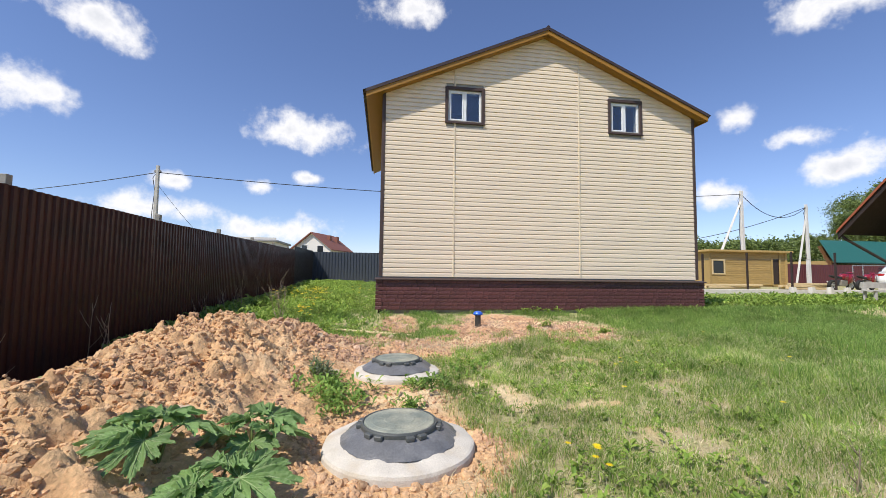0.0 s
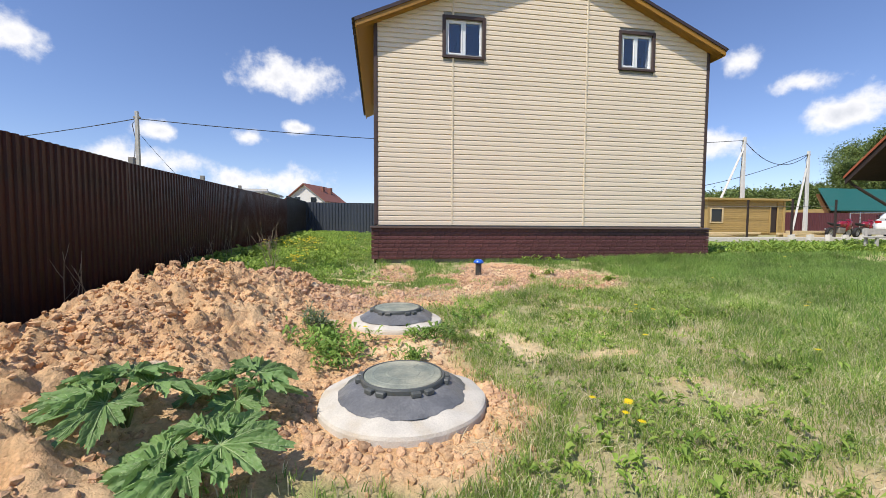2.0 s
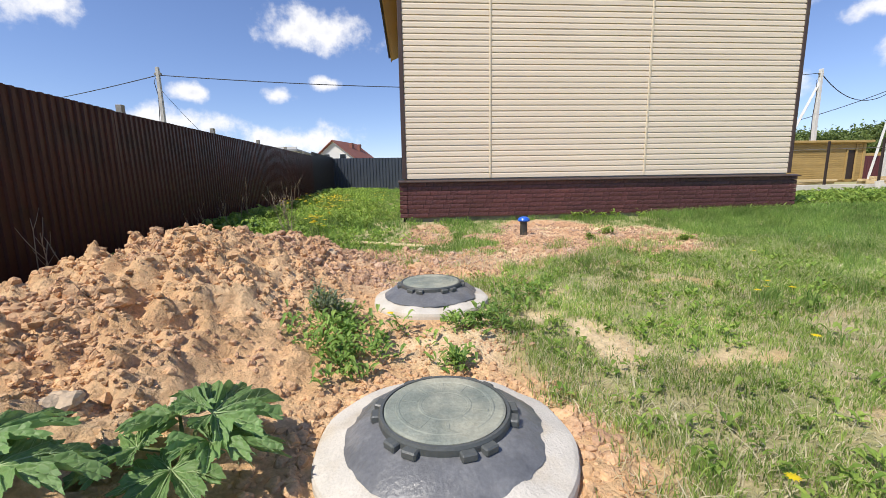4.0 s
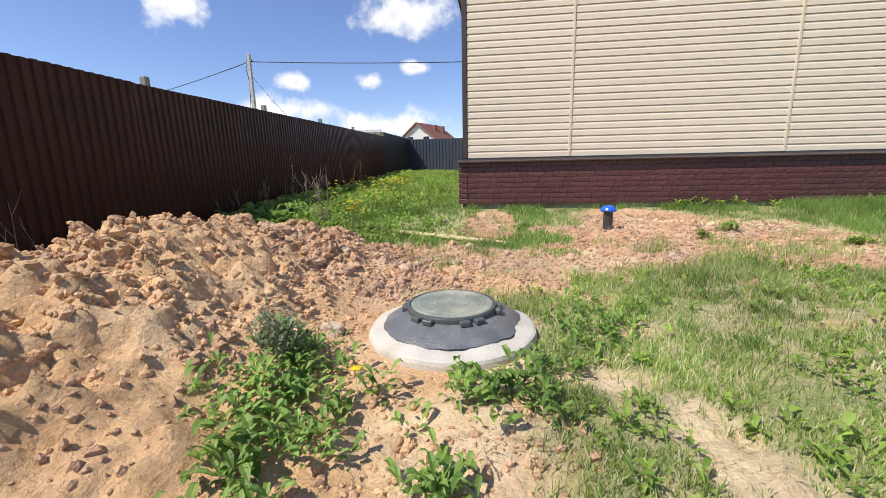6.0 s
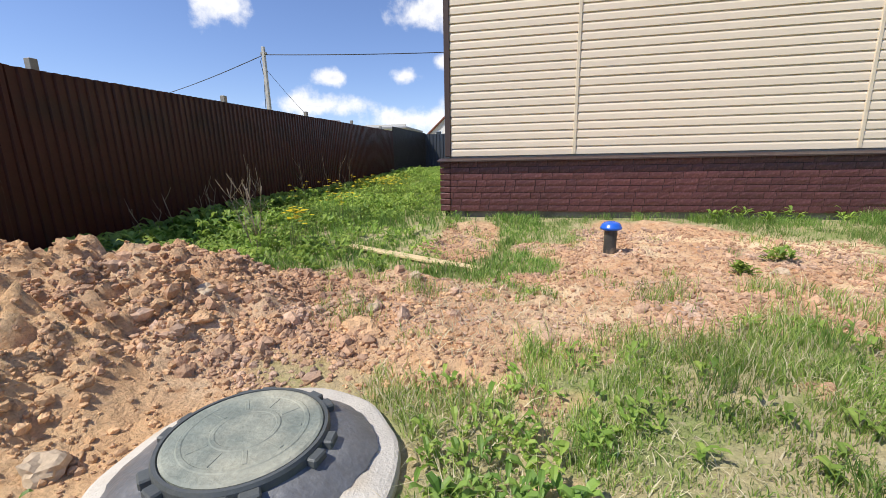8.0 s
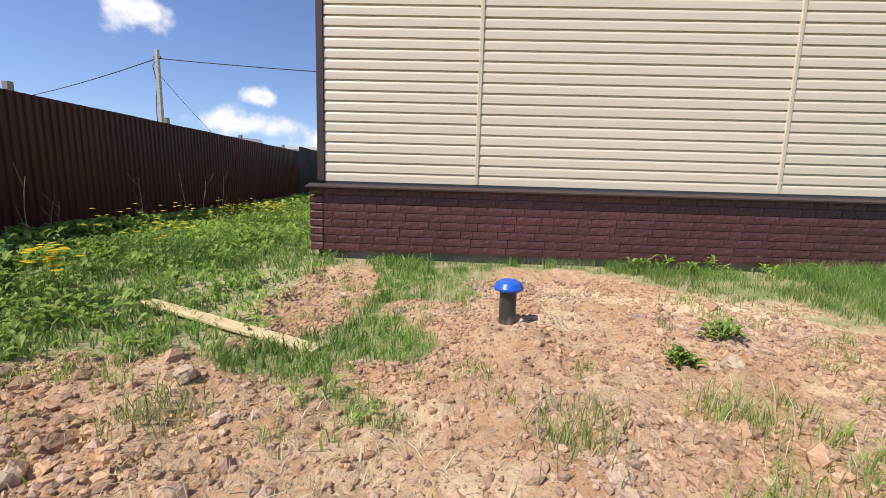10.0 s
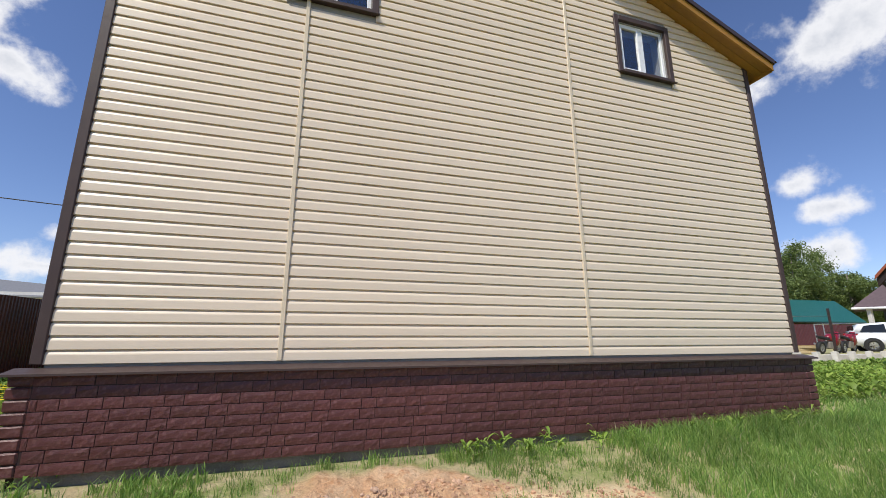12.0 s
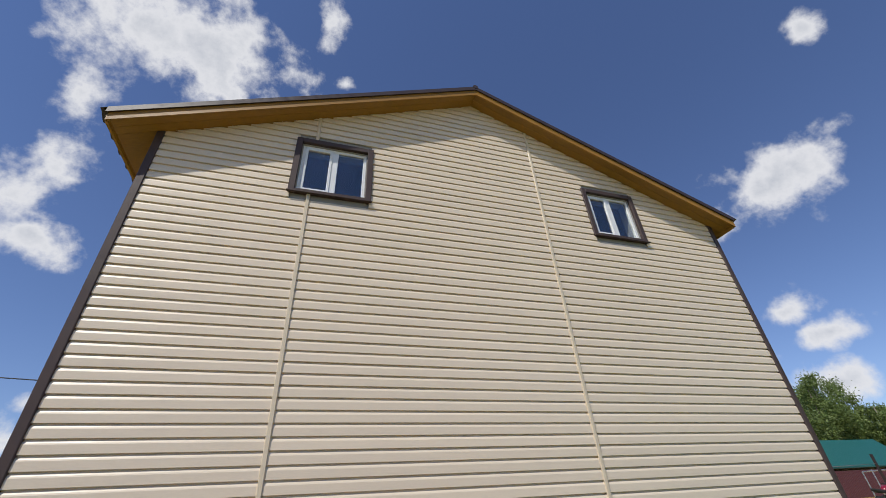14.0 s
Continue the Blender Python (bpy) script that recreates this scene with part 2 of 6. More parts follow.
def ground_material():
    """Loose sandy soil and trodden turf, blended by the layout attribute; sand goes from ochre to pinkish clay."""
    m = bpy.data.materials.new("sand_and_turf")
    m.use_nodes = True
    nt = m.node_tree
    b = nt.nodes["Principled BSDF"]
    N, L = nt.nodes.new, nt.links.new
    co = N("ShaderNodeTexCoord")

    def tex(s, detail=6.0, rough=0.6):
        n = N("ShaderNodeTexNoise")
        n.inputs["Scale"].default_value, n.inputs["Detail"].default_value, n.inputs["Roughness"].default_value = s, detail, rough
        L(co.outputs["Object"], n.inputs["Vector"])
        return n.outputs["Fac"]

    def ramp(v, lo, hi, a=0.0, c=1.0):
        n = N("ShaderNodeMapRange")
        n.inputs["From Min"].default_value, n.inputs["From Max"].default_value = lo, hi
        n.inputs["To Min"].default_value, n.inputs["To Max"].default_value = a, c
        L(v, n.inputs["Value"])
        return n.outputs[0]

    def mixed(fac, a, c, kind="MIX"):
        n = N("ShaderNodeMix")
        n.data_type, n.blend_type = "RGBA", kind
        L(fac, n.inputs["Factor"])
        for key, v in (("A", a), ("B", c)):
            if isinstance(v, tuple):
                n.inputs[key].default_value = (*v, 1)
            else:
                L(v, n.inputs[key])
        return n.outputs["Result"]

    soil, clay, pale = N("ShaderNodeAttribute"), N("ShaderNodeAttribute"), N("ShaderNodeAttribute")
    soil.attribute_name, clay.attribute_name, pale.attribute_name = "soil", "clay", "pale"
    sand = mixed(ramp(tex(1.3), 0.4, 0.62), (0.70, 0.435, 0.225), (0.75, 0.515, 0.30))
    sand = mixed(ramp(tex(9.0), 0.5, 0.7), sand, (0.60, 0.36, 0.19))
    dirt = mixed(ramp(tex(2.1), 0.4, 0.65), (0.56, 0.335, 0.19), (0.66, 0.47, 0.30))
    dirt = mixed(ramp(tex(12.0), 0.52, 0.7), dirt, (0.48, 0.245, 0.12))
    bare = mixed(clay.outputs["Fac"], sand, dirt)
    crust = mixed(ramp(tex(7.0), 0.4, 0.65), (0.80, 0.62, 0.40), (0.68, 0.49, 0.29))
    bare = mixed(pale.outputs["Fac"], bare, crust)
    turf = mixed(ramp(tex(3.0), 0.42, 0.6), (0.50, 0.42, 0.24), (0.29, 0.32, 0.12))
    turf = mixed(ramp(tex(22.0), 0.55, 0.7), turf, (0.45, 0.38, 0.24))
    col = mixed(soil.outputs["Fac"], turf, bare)
    hsv = N("ShaderNodeHueSaturation")
    L(ramp(tex(45.0), 0.3, 0.7, 0.82, 1.16), hsv.inputs["Value"]), L(col, hsv.inputs["Color"])
    L(hsv.outputs[0], b.inputs["Base Color"])
    b.inputs["Roughness"].default_value, b.inputs["Specular IOR Level"].default_value = 0.95, 0.2
    bp, bp2 = N("ShaderNodeBump"), N("ShaderNodeBump")
    bp.inputs["Strength"].default_value, bp.inputs["Distance"].default_value = 1.0, 0.05
    bp2.inputs["Strength"].default_value, bp2.inputs["Distance"].default_value = 0.6, 0.008
    L(tex(14.0, 8.0, 0.65), bp.inputs["Height"]), L(tex(80.0, 4.0), bp2.inputs["Height"])
    L(bp.outputs[0], bp2.inputs["Normal"]), L(bp2.outputs[0], b.inputs["Normal"])
    return m


M_GROUND = ground_material()
M_CLOD = material("sandy_clod", (0.63, 0.40, 0.22), 0.95, vary=0.2, scale=9, fine=60, bump=0.8, random_island=0.22, second=(0.48, 0.30, 0.19), second_amount=0.5, spec=0.2, bump_distance=0.02)
M_CLOD_PINK = material("clay_crumb", (0.47, 0.29, 0.18), 0.95, vary=0.2, scale=9, fine=60, bump=0.8, random_island=0.25, second=(0.5, 0.36, 0.27), second_amount=0.4, spec=0.2, bump_distance=0.015)
M_STONE = material("pale_stone", (0.5, 0.385, 0.265), 0.8, vary=0.15, scale=12, fine=70, bump=0.5)
M_GRASS = leaf_material("meadow_grass", (0.13, 0.25, 0.045), (0.50, 0.62, 0.17), (0.80, 0.71, 0.47), 0.22, 0.47)
M_GRASS_LUSH = leaf_material("lush_grass", (0.10, 0.22, 0.04), (0.38, 0.52, 0.14), (0.66, 0.58, 0.36), 0.04, 0.46)
M_THATCH = leaf_material("dry_thatch", (0.56, 0.48, 0.29), (0.76, 0.69, 0.48), translucent=0.35)
M_WEED = leaf_material("broad_weed_leaf", (0.15, 0.27, 0.04), (0.40, 0.52, 0.11), translucent=0.42)
M_RIB = leaf_material("pale_leaf_rib", (0.36, 0.48, 0.22), (0.42, 0.54, 0.26), translucent=0.2)
M_HOGWEED = leaf_material("hogweed_leaf", (0.17, 0.31, 0.10), (0.28, 0.43, 0.15), translucent=0.35, rough=0.5, veins=0.8)
# darker copy of the weed leaf: shadow among the leaves put into its colour
M_WELL_WEED = leaf_material("shaded_weed_leaf", (0.10, 0.205, 0.035), (0.31, 0.45, 0.10), translucent=0.4)
M_STALK = leaf_material("green_stalk", (0.16, 0.2, 0.07), (0.2, 0.25, 0.08), translucent=0.1)
M_YELLOW = leaf_material("yellow_petal", (0.75, 0.55, 0.01), (0.85, 0.65, 0.02), translucent=0.3)
M_DRY = leaf_material("dead_stalk", (0.26, 0.2, 0.14), (0.38, 0.31, 0.22), translucent=0.1)
M_CROWN = leaf_material("tree_leaf", (0.10, 0.15, 0.04), (0.22, 0.28, 0.085), translucent=0.3)
M_BARK = material("bark", (0.20, 0.17, 0.14), 0.9, vary=0.25, bump=0.6)


def glass():
    m = bpy.data.materials.new("window_glass")
    m.use_nodes = True
    b = m.node_tree.nodes["Principled BSDF"]
    b.inputs["Base Color"].default_value = (0.75, 0.82, 0.85, 1)
    b.inputs["Roughness"].default_value, b.inputs["Transmission Weight"].default_value, b.inputs["IOR"].default_value = 0.01, 1.0, 1.9
    return m


M_GLASS = glass()


# ---- building helpers ----
def part(name, bm, mat, parent=None, label="", smooth=False):
    """One bmesh as one mesh object, under a thing or a part."""
    me = bpy.data.meshes.new(name)
    bm.normal_update()
    bm.to_mesh(me)
    bm.free()
    me.materials.append(mat)
    if smooth:
        me.shade_smooth()
    ob = new(name, me)
    if parent:
        ob.parent = parent
    if label:
        tagged(ob, label)
    return ob


def thing(name, label, category, group="", kind="", at=(0, 0, 0)):
    ob = new(name)
    ob.location = at
    ob.empty_display_size = 0.1
    return tagged(ob, label, category, group, kind)


def box(bm, x0, x1, y0, y1, z0, z1, bevel=0.0, m=None):
    g = bmesh.ops.create_cube(bm, size=1)["verts"]
    for v in g:
        v.co = Vector((x0 + (v.co.x + 0.5) * (x1 - x0), y0 + (v.co.y + 0.5) * (y1 - y0), z0 + (v.co.z + 0.5) * (z1 - z0)))
    if bevel:
        es = list({e for v in g for e in v.link_edges})
        g = bmesh.ops.bevel(bm, geom=es, offset=bevel, segments=1, affect="EDGES")["verts"]
    if m is not None:
        bmesh.ops.transform(bm, matrix=m, verts=list(g))
    return bm


def boxed(x0, x1, y0, y1, z0, z1, bevel=0.0, m=None):
    return box(bmesh.new(), x0, x1, y0, y1, z0, z1, bevel, m)


def prism(bm, outline, y0, y1):
    """An outline of (x, z) points drawn out along y."""
    a = [bm.verts.new((x, y0, z)) for x, z in outline]
    c = [bm.verts.new((x, y1, z)) for x, z in outline]
    n = len(outline)
    bm.faces.new(a), bm.faces.new(c[::-1])
    for i in range(n):
        bm.faces.new((a[i], c[i], c[(i + 1) % n], a[(i + 1) % n]))
    bmesh.ops.recalc_face_normals(bm, faces=bm.faces)
    return bm


def lathe(bm, profile, segments=48, at=(0, 0, 0)):
    """A profile of (radius, z) turned round the upright axis."""
    rings = []
    for r, z in profile:
        if r < 1e-5:
            rings.append([bm.verts.new((at[0], at[1], at[2] + z))])
        else:
            rings.append([bm.verts.new((at[0] + r * math.cos(i * math.tau / segments), at[1] + r * math.sin(i * math.tau / segments), at[2] + z)) for i in range(segments)])
    for a, c in zip(rings, rings[1:]):
        for i in range(segments):
            j = (i + 1) % segments
            quad = [a[i % len(a)], a[j % len(a)], c[j % len(c)], c[i % len(c)]]
            quad = list(dict.fromkeys(quad))
            if len(quad) > 2:
                bm.faces.new(quad)
    bmesh.ops.recalc_face_normals(bm, faces=bm.faces)
    return bm


def tube(bm, points, radius, sides=8, taper=1.0):
    """A round rod along points, thinner at its end by taper."""
    pts = [Vector(p) for p in points]
    rings = []
    for i, p in enumerate(pts):
        way = (pts[min(i + 1, len(pts) - 1)] - pts[max(i - 1, 0)]).normalized()
        side = way.cross(Vector((0, 0, 1)) if abs(way.z) < 0.9 else Vector((1, 0, 0))).normalized()
        up = side.cross(way)
        r = radius * (1 + (taper - 1) * i / max(len(pts) - 1, 1))
        rings.append([bm.verts.new(p + (side * math.cos(k * math.tau / sides) + up * math.sin(k * math.tau / sides)) * r) for k in range(sides)])
    for a, c in zip(rings, rings[1:]):
        for k in range(sides):
            bm.faces.new((a[k], a[(k + 1) % sides], c[(k + 1) % sides], c[k]))
    bm.faces.new(rings[0][::-1]), bm.faces.new(rings[-1])
    bmesh.ops.recalc_face_normals(bm, faces=bm.faces)
    return bm


def raw_mesh(name, verts, tris, mat, smooth=False):
    """A mesh straight from numpy arrays of corners and triangles."""
    me = bpy.data.meshes.new(name)
    me.vertices.add(len(verts)), me.loops.add(tris.size), me.polygons.add(len(tris))
    me.vertices.foreach_set("co", np.ascontiguousarray(verts, dtype=np.float32).ravel())
    me.loops.foreach_set("vertex_index", np.ascontiguousarray(tris, dtype=np.int32).ravel())
    me.polygons.foreach_set("loop_start", np.arange(0, tris.size, 3, dtype=np.int32))
    me.polygons.foreach_set("use_smooth", np.full(len(tris), smooth))
    me.update(calc_edges=True)
    me.validate()
    me.materials.append(mat)
    return new(name, me)


# ---- the lie of the land ----
rng = np.random.default_rng(7)
LATTICE = rng.random((256, 256))


def step(a, b, v):
    u = np.clip((v - a) / (b - a), 0, 1)
    return u * u * (3 - 2 * u)


def value_noise(x, y, size, seed=0):
    c, s = math.cos(0.6 + seed * 1.3), math.sin(0.6 + seed * 1.3)
    u, v = (x * c - y * s) / size + seed * 17.3, (x * s + y * c) / size + seed * 31.7
    i, j = np.floor(u).astype(int), np.floor(v).astype(int)
    f, g = u - i, v - j
    f, g = f * f * (3 - 2 * f), g * g * (3 - 2 * g)
    a, b = LATTICE[i % 256, j % 256], LATTICE[(i + 1) % 256, j % 256]
    e, h = LATTICE[i % 256, (j + 1) % 256], LATTICE[(i + 1) % 256, (j + 1) % 256]
    return (a * (1 - f) + b * f) * (1 - g) + (e * (1 - f) + h * f) * g


def fbm(x, y, size, octaves=4, seed=0):
    total, amount, norm = 0, 1.0, 0
    for k in range(octaves):
        total, norm = total + amount * value_noise(x, y, size / 2 ** k, seed + k), norm + amount
        amount *= 0.55
    return total / norm


def bell(x, y, cx, cy, sx, sy):
    return np.exp(-0.5 * (((x - cx) / sx) ** 2 + ((y - cy) / sy) ** 2))


WELLS = ((0.174, 4.756), (0.228, 6.892))
BORE = (2.072, 10.19)


def heap(x, y):
    """Height of the dug-out sand beside the fence."""
    return (0.54 * bell(x, y, -1.97, 7.0, 0.74, 0.95) + 0.33 * bell(x, y, -2.05, 5.0, 0.7, 1.1) + 0.26 * bell(x, y, -2.2, 3.0, 0.8, 1.2)
            + 0.2 * bell(x, y, -1.5, 8.5, 0.75, 0.62))


def soil_share(x, y):
    n = fbm(x, y, 0.9, 4, 3) - 0.5
    s = step(0.09, 0.2, heap(x, y) + n * 0.12)
    s = np.maximum(s, step(1.35, 0.85, np.hypot((x - 0.13) / 0.84, (y - 4.75) / 0.84) + n * 1.0))
    s = np.maximum(s, step(1.5, 0.9, np.hypot((x - 0.1) / 0.6, (y - 6.1) / 1.1) + n * 1.4))
    s = np.maximum(s, step(1.12, 0.88, np.hypot((x - 3.0) / 2.15, (y - 9.85) / 1.85) + n * 0.8))
    s = np.maximum(s, step(1.15, 0.8, np.hypot((x - 0.1) / 1.7, (y - 8.5) / 1.0) + n * 0.8))
    s = np.maximum(s, step(1.2, 0.85, np.hypot((x + 1.1) / 1.2, (y - 6.1) / 2.6) + n * 0.5))
    s = np.maximum(s, 0.9 * step(1.1, 0.8, np.hypot((x - 0.5) / 0.55, (y - 11.0) / 1.1) + n * 1.4))
    s = np.maximum(s, 0.9 * step(1.1, 0.8, np.hypot((x - 1.3) / 0.35, (y - 10.75) / 0.3) + n * 1.0))
    s = s * (1 - 0.92 * step(1.1, 0.7, np.hypot((x - 1.15) / 0.5, (y - 10.0) / 0.42) + n * 1.2))
    s = np.maximum(s, 0.8 * step(1.1, 0.6, np.hypot((x - 1.4) / 0.17, (y - 5.8) / 0.52) + n * 1.0))
    s = np.maximum(s, 0.85 * step(1.1, 0.6, np.hypot((x - 1.1) / 0.42, (y - 6.36) / 0.17) + n * 1.0))
    s = np.maximum(s, 0.6 * step(0.60, 0.70, fbm(x, y, 0.38, 3, 78)) * step(0.9, 1.2, x) * step(4.0, 2.4, x) * step(4.2, 5.0, y) * step(8.6, 7.6, y))
    s = np.maximum(s, 0.75 * step(1.1, 0.6, np.hypot((x - 4.7) / 0.6, (y - 11.0) / 0.35) + n * 1.0))
    s = np.maximum(s, 0.6 * step(1.1, 0.5, np.hypot((x - 2.1) / 0.4, (y - 3.3) / 0.3) + n * 1.6))
    return s


def pale_share(x, y):
    """Where the bare soil has dried to a pale cream crust."""
    n = fbm(x, y, 0.5, 3, 14) - 0.5
    p = step(1.3, 0.7, np.hypot((x - 1.35) / 0.35, (y - 5.85) / 0.85) + n)
    p = np.maximum(p, step(1.3, 0.7, np.hypot((x - 1.0) / 0.6, (y - 6.4) / 0.3) + n))
    p = np.maximum(p, step(1.3, 0.6, np.hypot((x - 4.4) / 1.0, (y - 10.9) / 0.5) + n))
    p = np.maximum(p, 0.8 * step(1.3, 0.6, np.hypot((x - 0.3) / 0.5, (y - 5.8) / 0.4) + n))
    return np.maximum(p, 0.7 * step(0.5, 0.62, fbm(x, y, 0.9, 3, 18)) * step(1.0, 1.6, x))


def ground_height(x, y, rough=True):
    x, y = np.asarray(x, dtype=float), np.asarray(y, dtype=float)
    z = 0.55 + 0.03 * (np.minimum(y, 13) - 1.2) + 0.12 * step(13, 20, y) + 0.42 * step(16, 27, y) * step(7, 3, x) * step(-12, -6, x)
    z = np.where(y < 1.2, 0.55 + 0.01 * (y - 1.2) * (y > -20) - 0.2 * (y <= -20), z)
    z = z + 0.12 * step(0.8, 3.0, x) * (1 - step(7.5, 10.5, y)) + 0.16 * step(-1, -3, x) * step(7, 12, y) * (1 - step(20, 30, y))
    z = z + 0.06 * step(5, 9.5, x) + 0.08 * step(10, 18, x) + 0.22 * step(20.32, 20.6, y) * step(11, 14, x)
    z = z + 0.09 * step(10.9, 12.1, y) * step(14, 12.4, y) * step(-1.5, 0, x) + heap(x, y) + 0.05 * bell(x, y, 2.7, 9.6, 1.1, 0.9) - 0.10 * bell(x, y, -0.1, 10.2, 1.3, 0.8)
    if rough:
        s = soil_share(x, y)
        near = step(-8, -4, x) * step(16, 10, x) * step(22, 16, y)
        z = z + near * (0.03 * (fbm(x, y, 0.8, 3, 11) - 0.5) + s * (0.17 * (fbm(x, y, 0.5, 4, 21) - 0.5) + (0.06 + 0.3 * np.minimum(heap(x, y), 0.4)) * (fbm(x, y, 0.17, 3, 5) ** 2 * 1.6 - 0.35) + 0.06 * step(0.1, 0.4, heap(x, y)) * step(0.5, 0.58, fbm(x, y, 0.20, 2, 33)) + 0.05 * step(0.08, 0.3, heap(x, y)) * step(0.52, 0.58, fbm(x, y, 0.09, 2, 35))))
    # the two wells stand in small hollows
    for (cx, cy), flat in zip(WELLS, (0.655, 0.715)):
        d = np.hypot(x - cx, y - cy)
        z = np.where(d < 1.1, flat + (z - flat) * step(0.5, 1.1, d), z)
    return z


def axis(dense0, dense1, pitch, far0, far1, grow=1.12):
    mid = list(np.arange(dense0, dense1, pitch))
    up, s = [], pitch
    v = mid[-1]
    while v < far1:
        s *= grow
        v += s
        up.append(v)
    down, s, v = [], pitch, mid[0]
    while v > far0:
        s *= grow
        v -= s
        down.append(v)
    return np.array(down[::-1] + mid + up)


def make_ground():
    xs, ys = axis(-4.0, 5.2, 0.028, -2500, 2500), axis(1.7, 11.8, 0.028, -2500, 2500)
    X, Y = np.meshgrid(xs, ys)
    Z = ground_height(X, Y)
    nx, ny = len(xs), len(ys)
    idx = np.arange(nx * ny).reshape(ny, nx)
    a, b, c, d = idx[:-1, :-1].ravel(), idx[:-1, 1:].ravel(), idx[1:, 1:].ravel(), idx[1:, :-1].ravel()
    tris = np.concatenate([np.stack([a, b, c], 1), np.stack([a, c, d], 1)])
    ob = raw_mesh("ground", np.stack([X, Y, Z], -1).reshape(-1, 3), tris, M_GROUND, True)
    soil = ob.data.attributes.new("soil", "FLOAT", "POINT")
    soil.data.foreach_set("value", soil_share(X, Y).astype(np.float32).ravel())
    clay = ob.data.attributes.new("clay", "FLOAT", "POINT")
    tone = np.clip(step(6.6, 8.0, Y + (fbm(X, Y, 1.5, 3, 8) - 0.5) * 2.0), 0, 1)
    clay.data.foreach_set("value", tone.astype(np.float32).ravel())
    pale = ob.data.attributes.new("pale", "FLOAT", "POINT")
    pale.data.foreach_set("value", pale_share(X, Y).astype(np.float32).ravel())
    return tagged(ob, "rough plot of grass and bare orange sandy soil", "ground", kind="structure")


ground = make_ground()

# ---- the house ----
WALL_Y, RIDGE_X, RIDGE_Z, PITCH = 12.36, 4.494, 9.015, 0.438
HOUSE_R = 9.155  # the house spans x from 0 to here
ROOF_FRONT, ROOF_BACK, EAVE_L, EAVE_R = 12.04, 20.4, -0.513, 9.47
SILL_Z, ROW = 1.94, 0.1221
JOINTS = (1.892, 5.538)
WINDOWS = ((1.617, 2.737, 6.177, 7.223), (6.441, 7.531, 6.177, 7.223))

house = thing("house", "two-storey gabled house in cream siding on a burgundy brick plinth", "house", at=(4.6, 16.0, 0.0))
house_origin = Matrix.Translation(house.location)


def of_house(name, bm, mat, parent=None, label="", smooth=False):
    """A part built in the world's measures, under the house or one of its parts."""
    top = parent or house
    ob = part(name, bm, mat, None, label, smooth)
    ob.parent = top
    ob.matrix_parent_inverse = (house_origin if top is house else Matrix.Identity(4)).inverted()
    return ob


def roof_z(x):
    return RIDGE_Z - PITCH * abs(x - RIDGE_X)


def make_wall():
    bm = bmesh.new()
    y0, y1 = WALL_Y, WALL_Y + 0.25
    (a0, a1, az0, az1), (b0, b1, bz0, bz1) = [(w[0] + 0.1, w[1] - 0.1, w[2] + 0.1, w[3] - 0.1) for w in WINDOWS]
    box(bm, 0, HOUSE_R, y0, y1, 1.0, az0)
    for x0, x1 in ((0, a0), (a1, b0), (b1, HOUSE_R)):
        box(bm, x0, x1, y0, y1, az0, 6.85)
    for x0, x1 in ((0.35, a0), (a1, b0), (b1, HOUSE_R - 0.35)):
        box(bm, x0, x1, y0, y1, 6.85, az1)
    prism(bm, [(0.75, az1), (8.4, az1), (RIDGE_X, roof_z(RIDGE_X) - 0.12)], y0, y1)
    box(bm, 0, 0.25, y1, 20.0, 1.0, 6.85), box(bm, HOUSE_R - 0.25, HOUSE_R, y1, 20.0, 1.0, 6.85), box(bm, 0.25, HOUSE_R - 0.25, 19.75, 20.0, 1.0, 6.85)
    prism(bm, [(0.0, 6.85), (HOUSE_R, 6.85), (RIDGE_X, roof_z(RIDGE_X) - 0.2)], 19.75, 20.0)
    box(bm, 0.25, HOUSE_R - 0.25, y1, 19.75, 4.6, 4.8)
    return of_house("wall", bm, M_DARK_ROOM, label="bare inner shell behind the siding")


house_wall = make_wall()


def siding_profile():
    return [(0.0, -0.007), (0.0, 0.0155), (0.003, 0.0175), (0.077, 0.016), (0.089, 0.012), (0.104, 0.0045), (0.106, -0.007), (ROW, -0.007)]


siding_meshes = {}


def siding_strip(x0, x1, z0):
    """One row of lapped siding between two joints; equal lengths share a mesh."""
    key = round(x1 - x0, 3)
    if key not in siding_meshes:
        bm = bmesh.new()
        rows = [[bm.verts.new((x, -d, z)) for z, d in siding_profile()] for x in (-key / 2, key / 2)]
        for k in range(len(rows[0]) - 1):
            bm.faces.new((rows[0][k], rows[1][k], rows[1][k + 1], rows[0][k + 1]))
        bm.faces.new(rows[0]), bm.faces.new(rows[1][::-1])
        bmesh.ops.recalc_face_normals(bm, faces=bm.faces)
        me = bpy.data.meshes.new("siding_panel")
        bm.to_mesh(me)
        bm.free()
        me.materials.append(M_SIDING)
        siding_meshes[key] = me
    ob = new("siding_panel", siding_meshes[key])
    ob.parent = house_wall
    ob.location = ((x0 + x1) / 2, WALL_Y - 0.010 - random.uniform(0, 0.0015), z0)


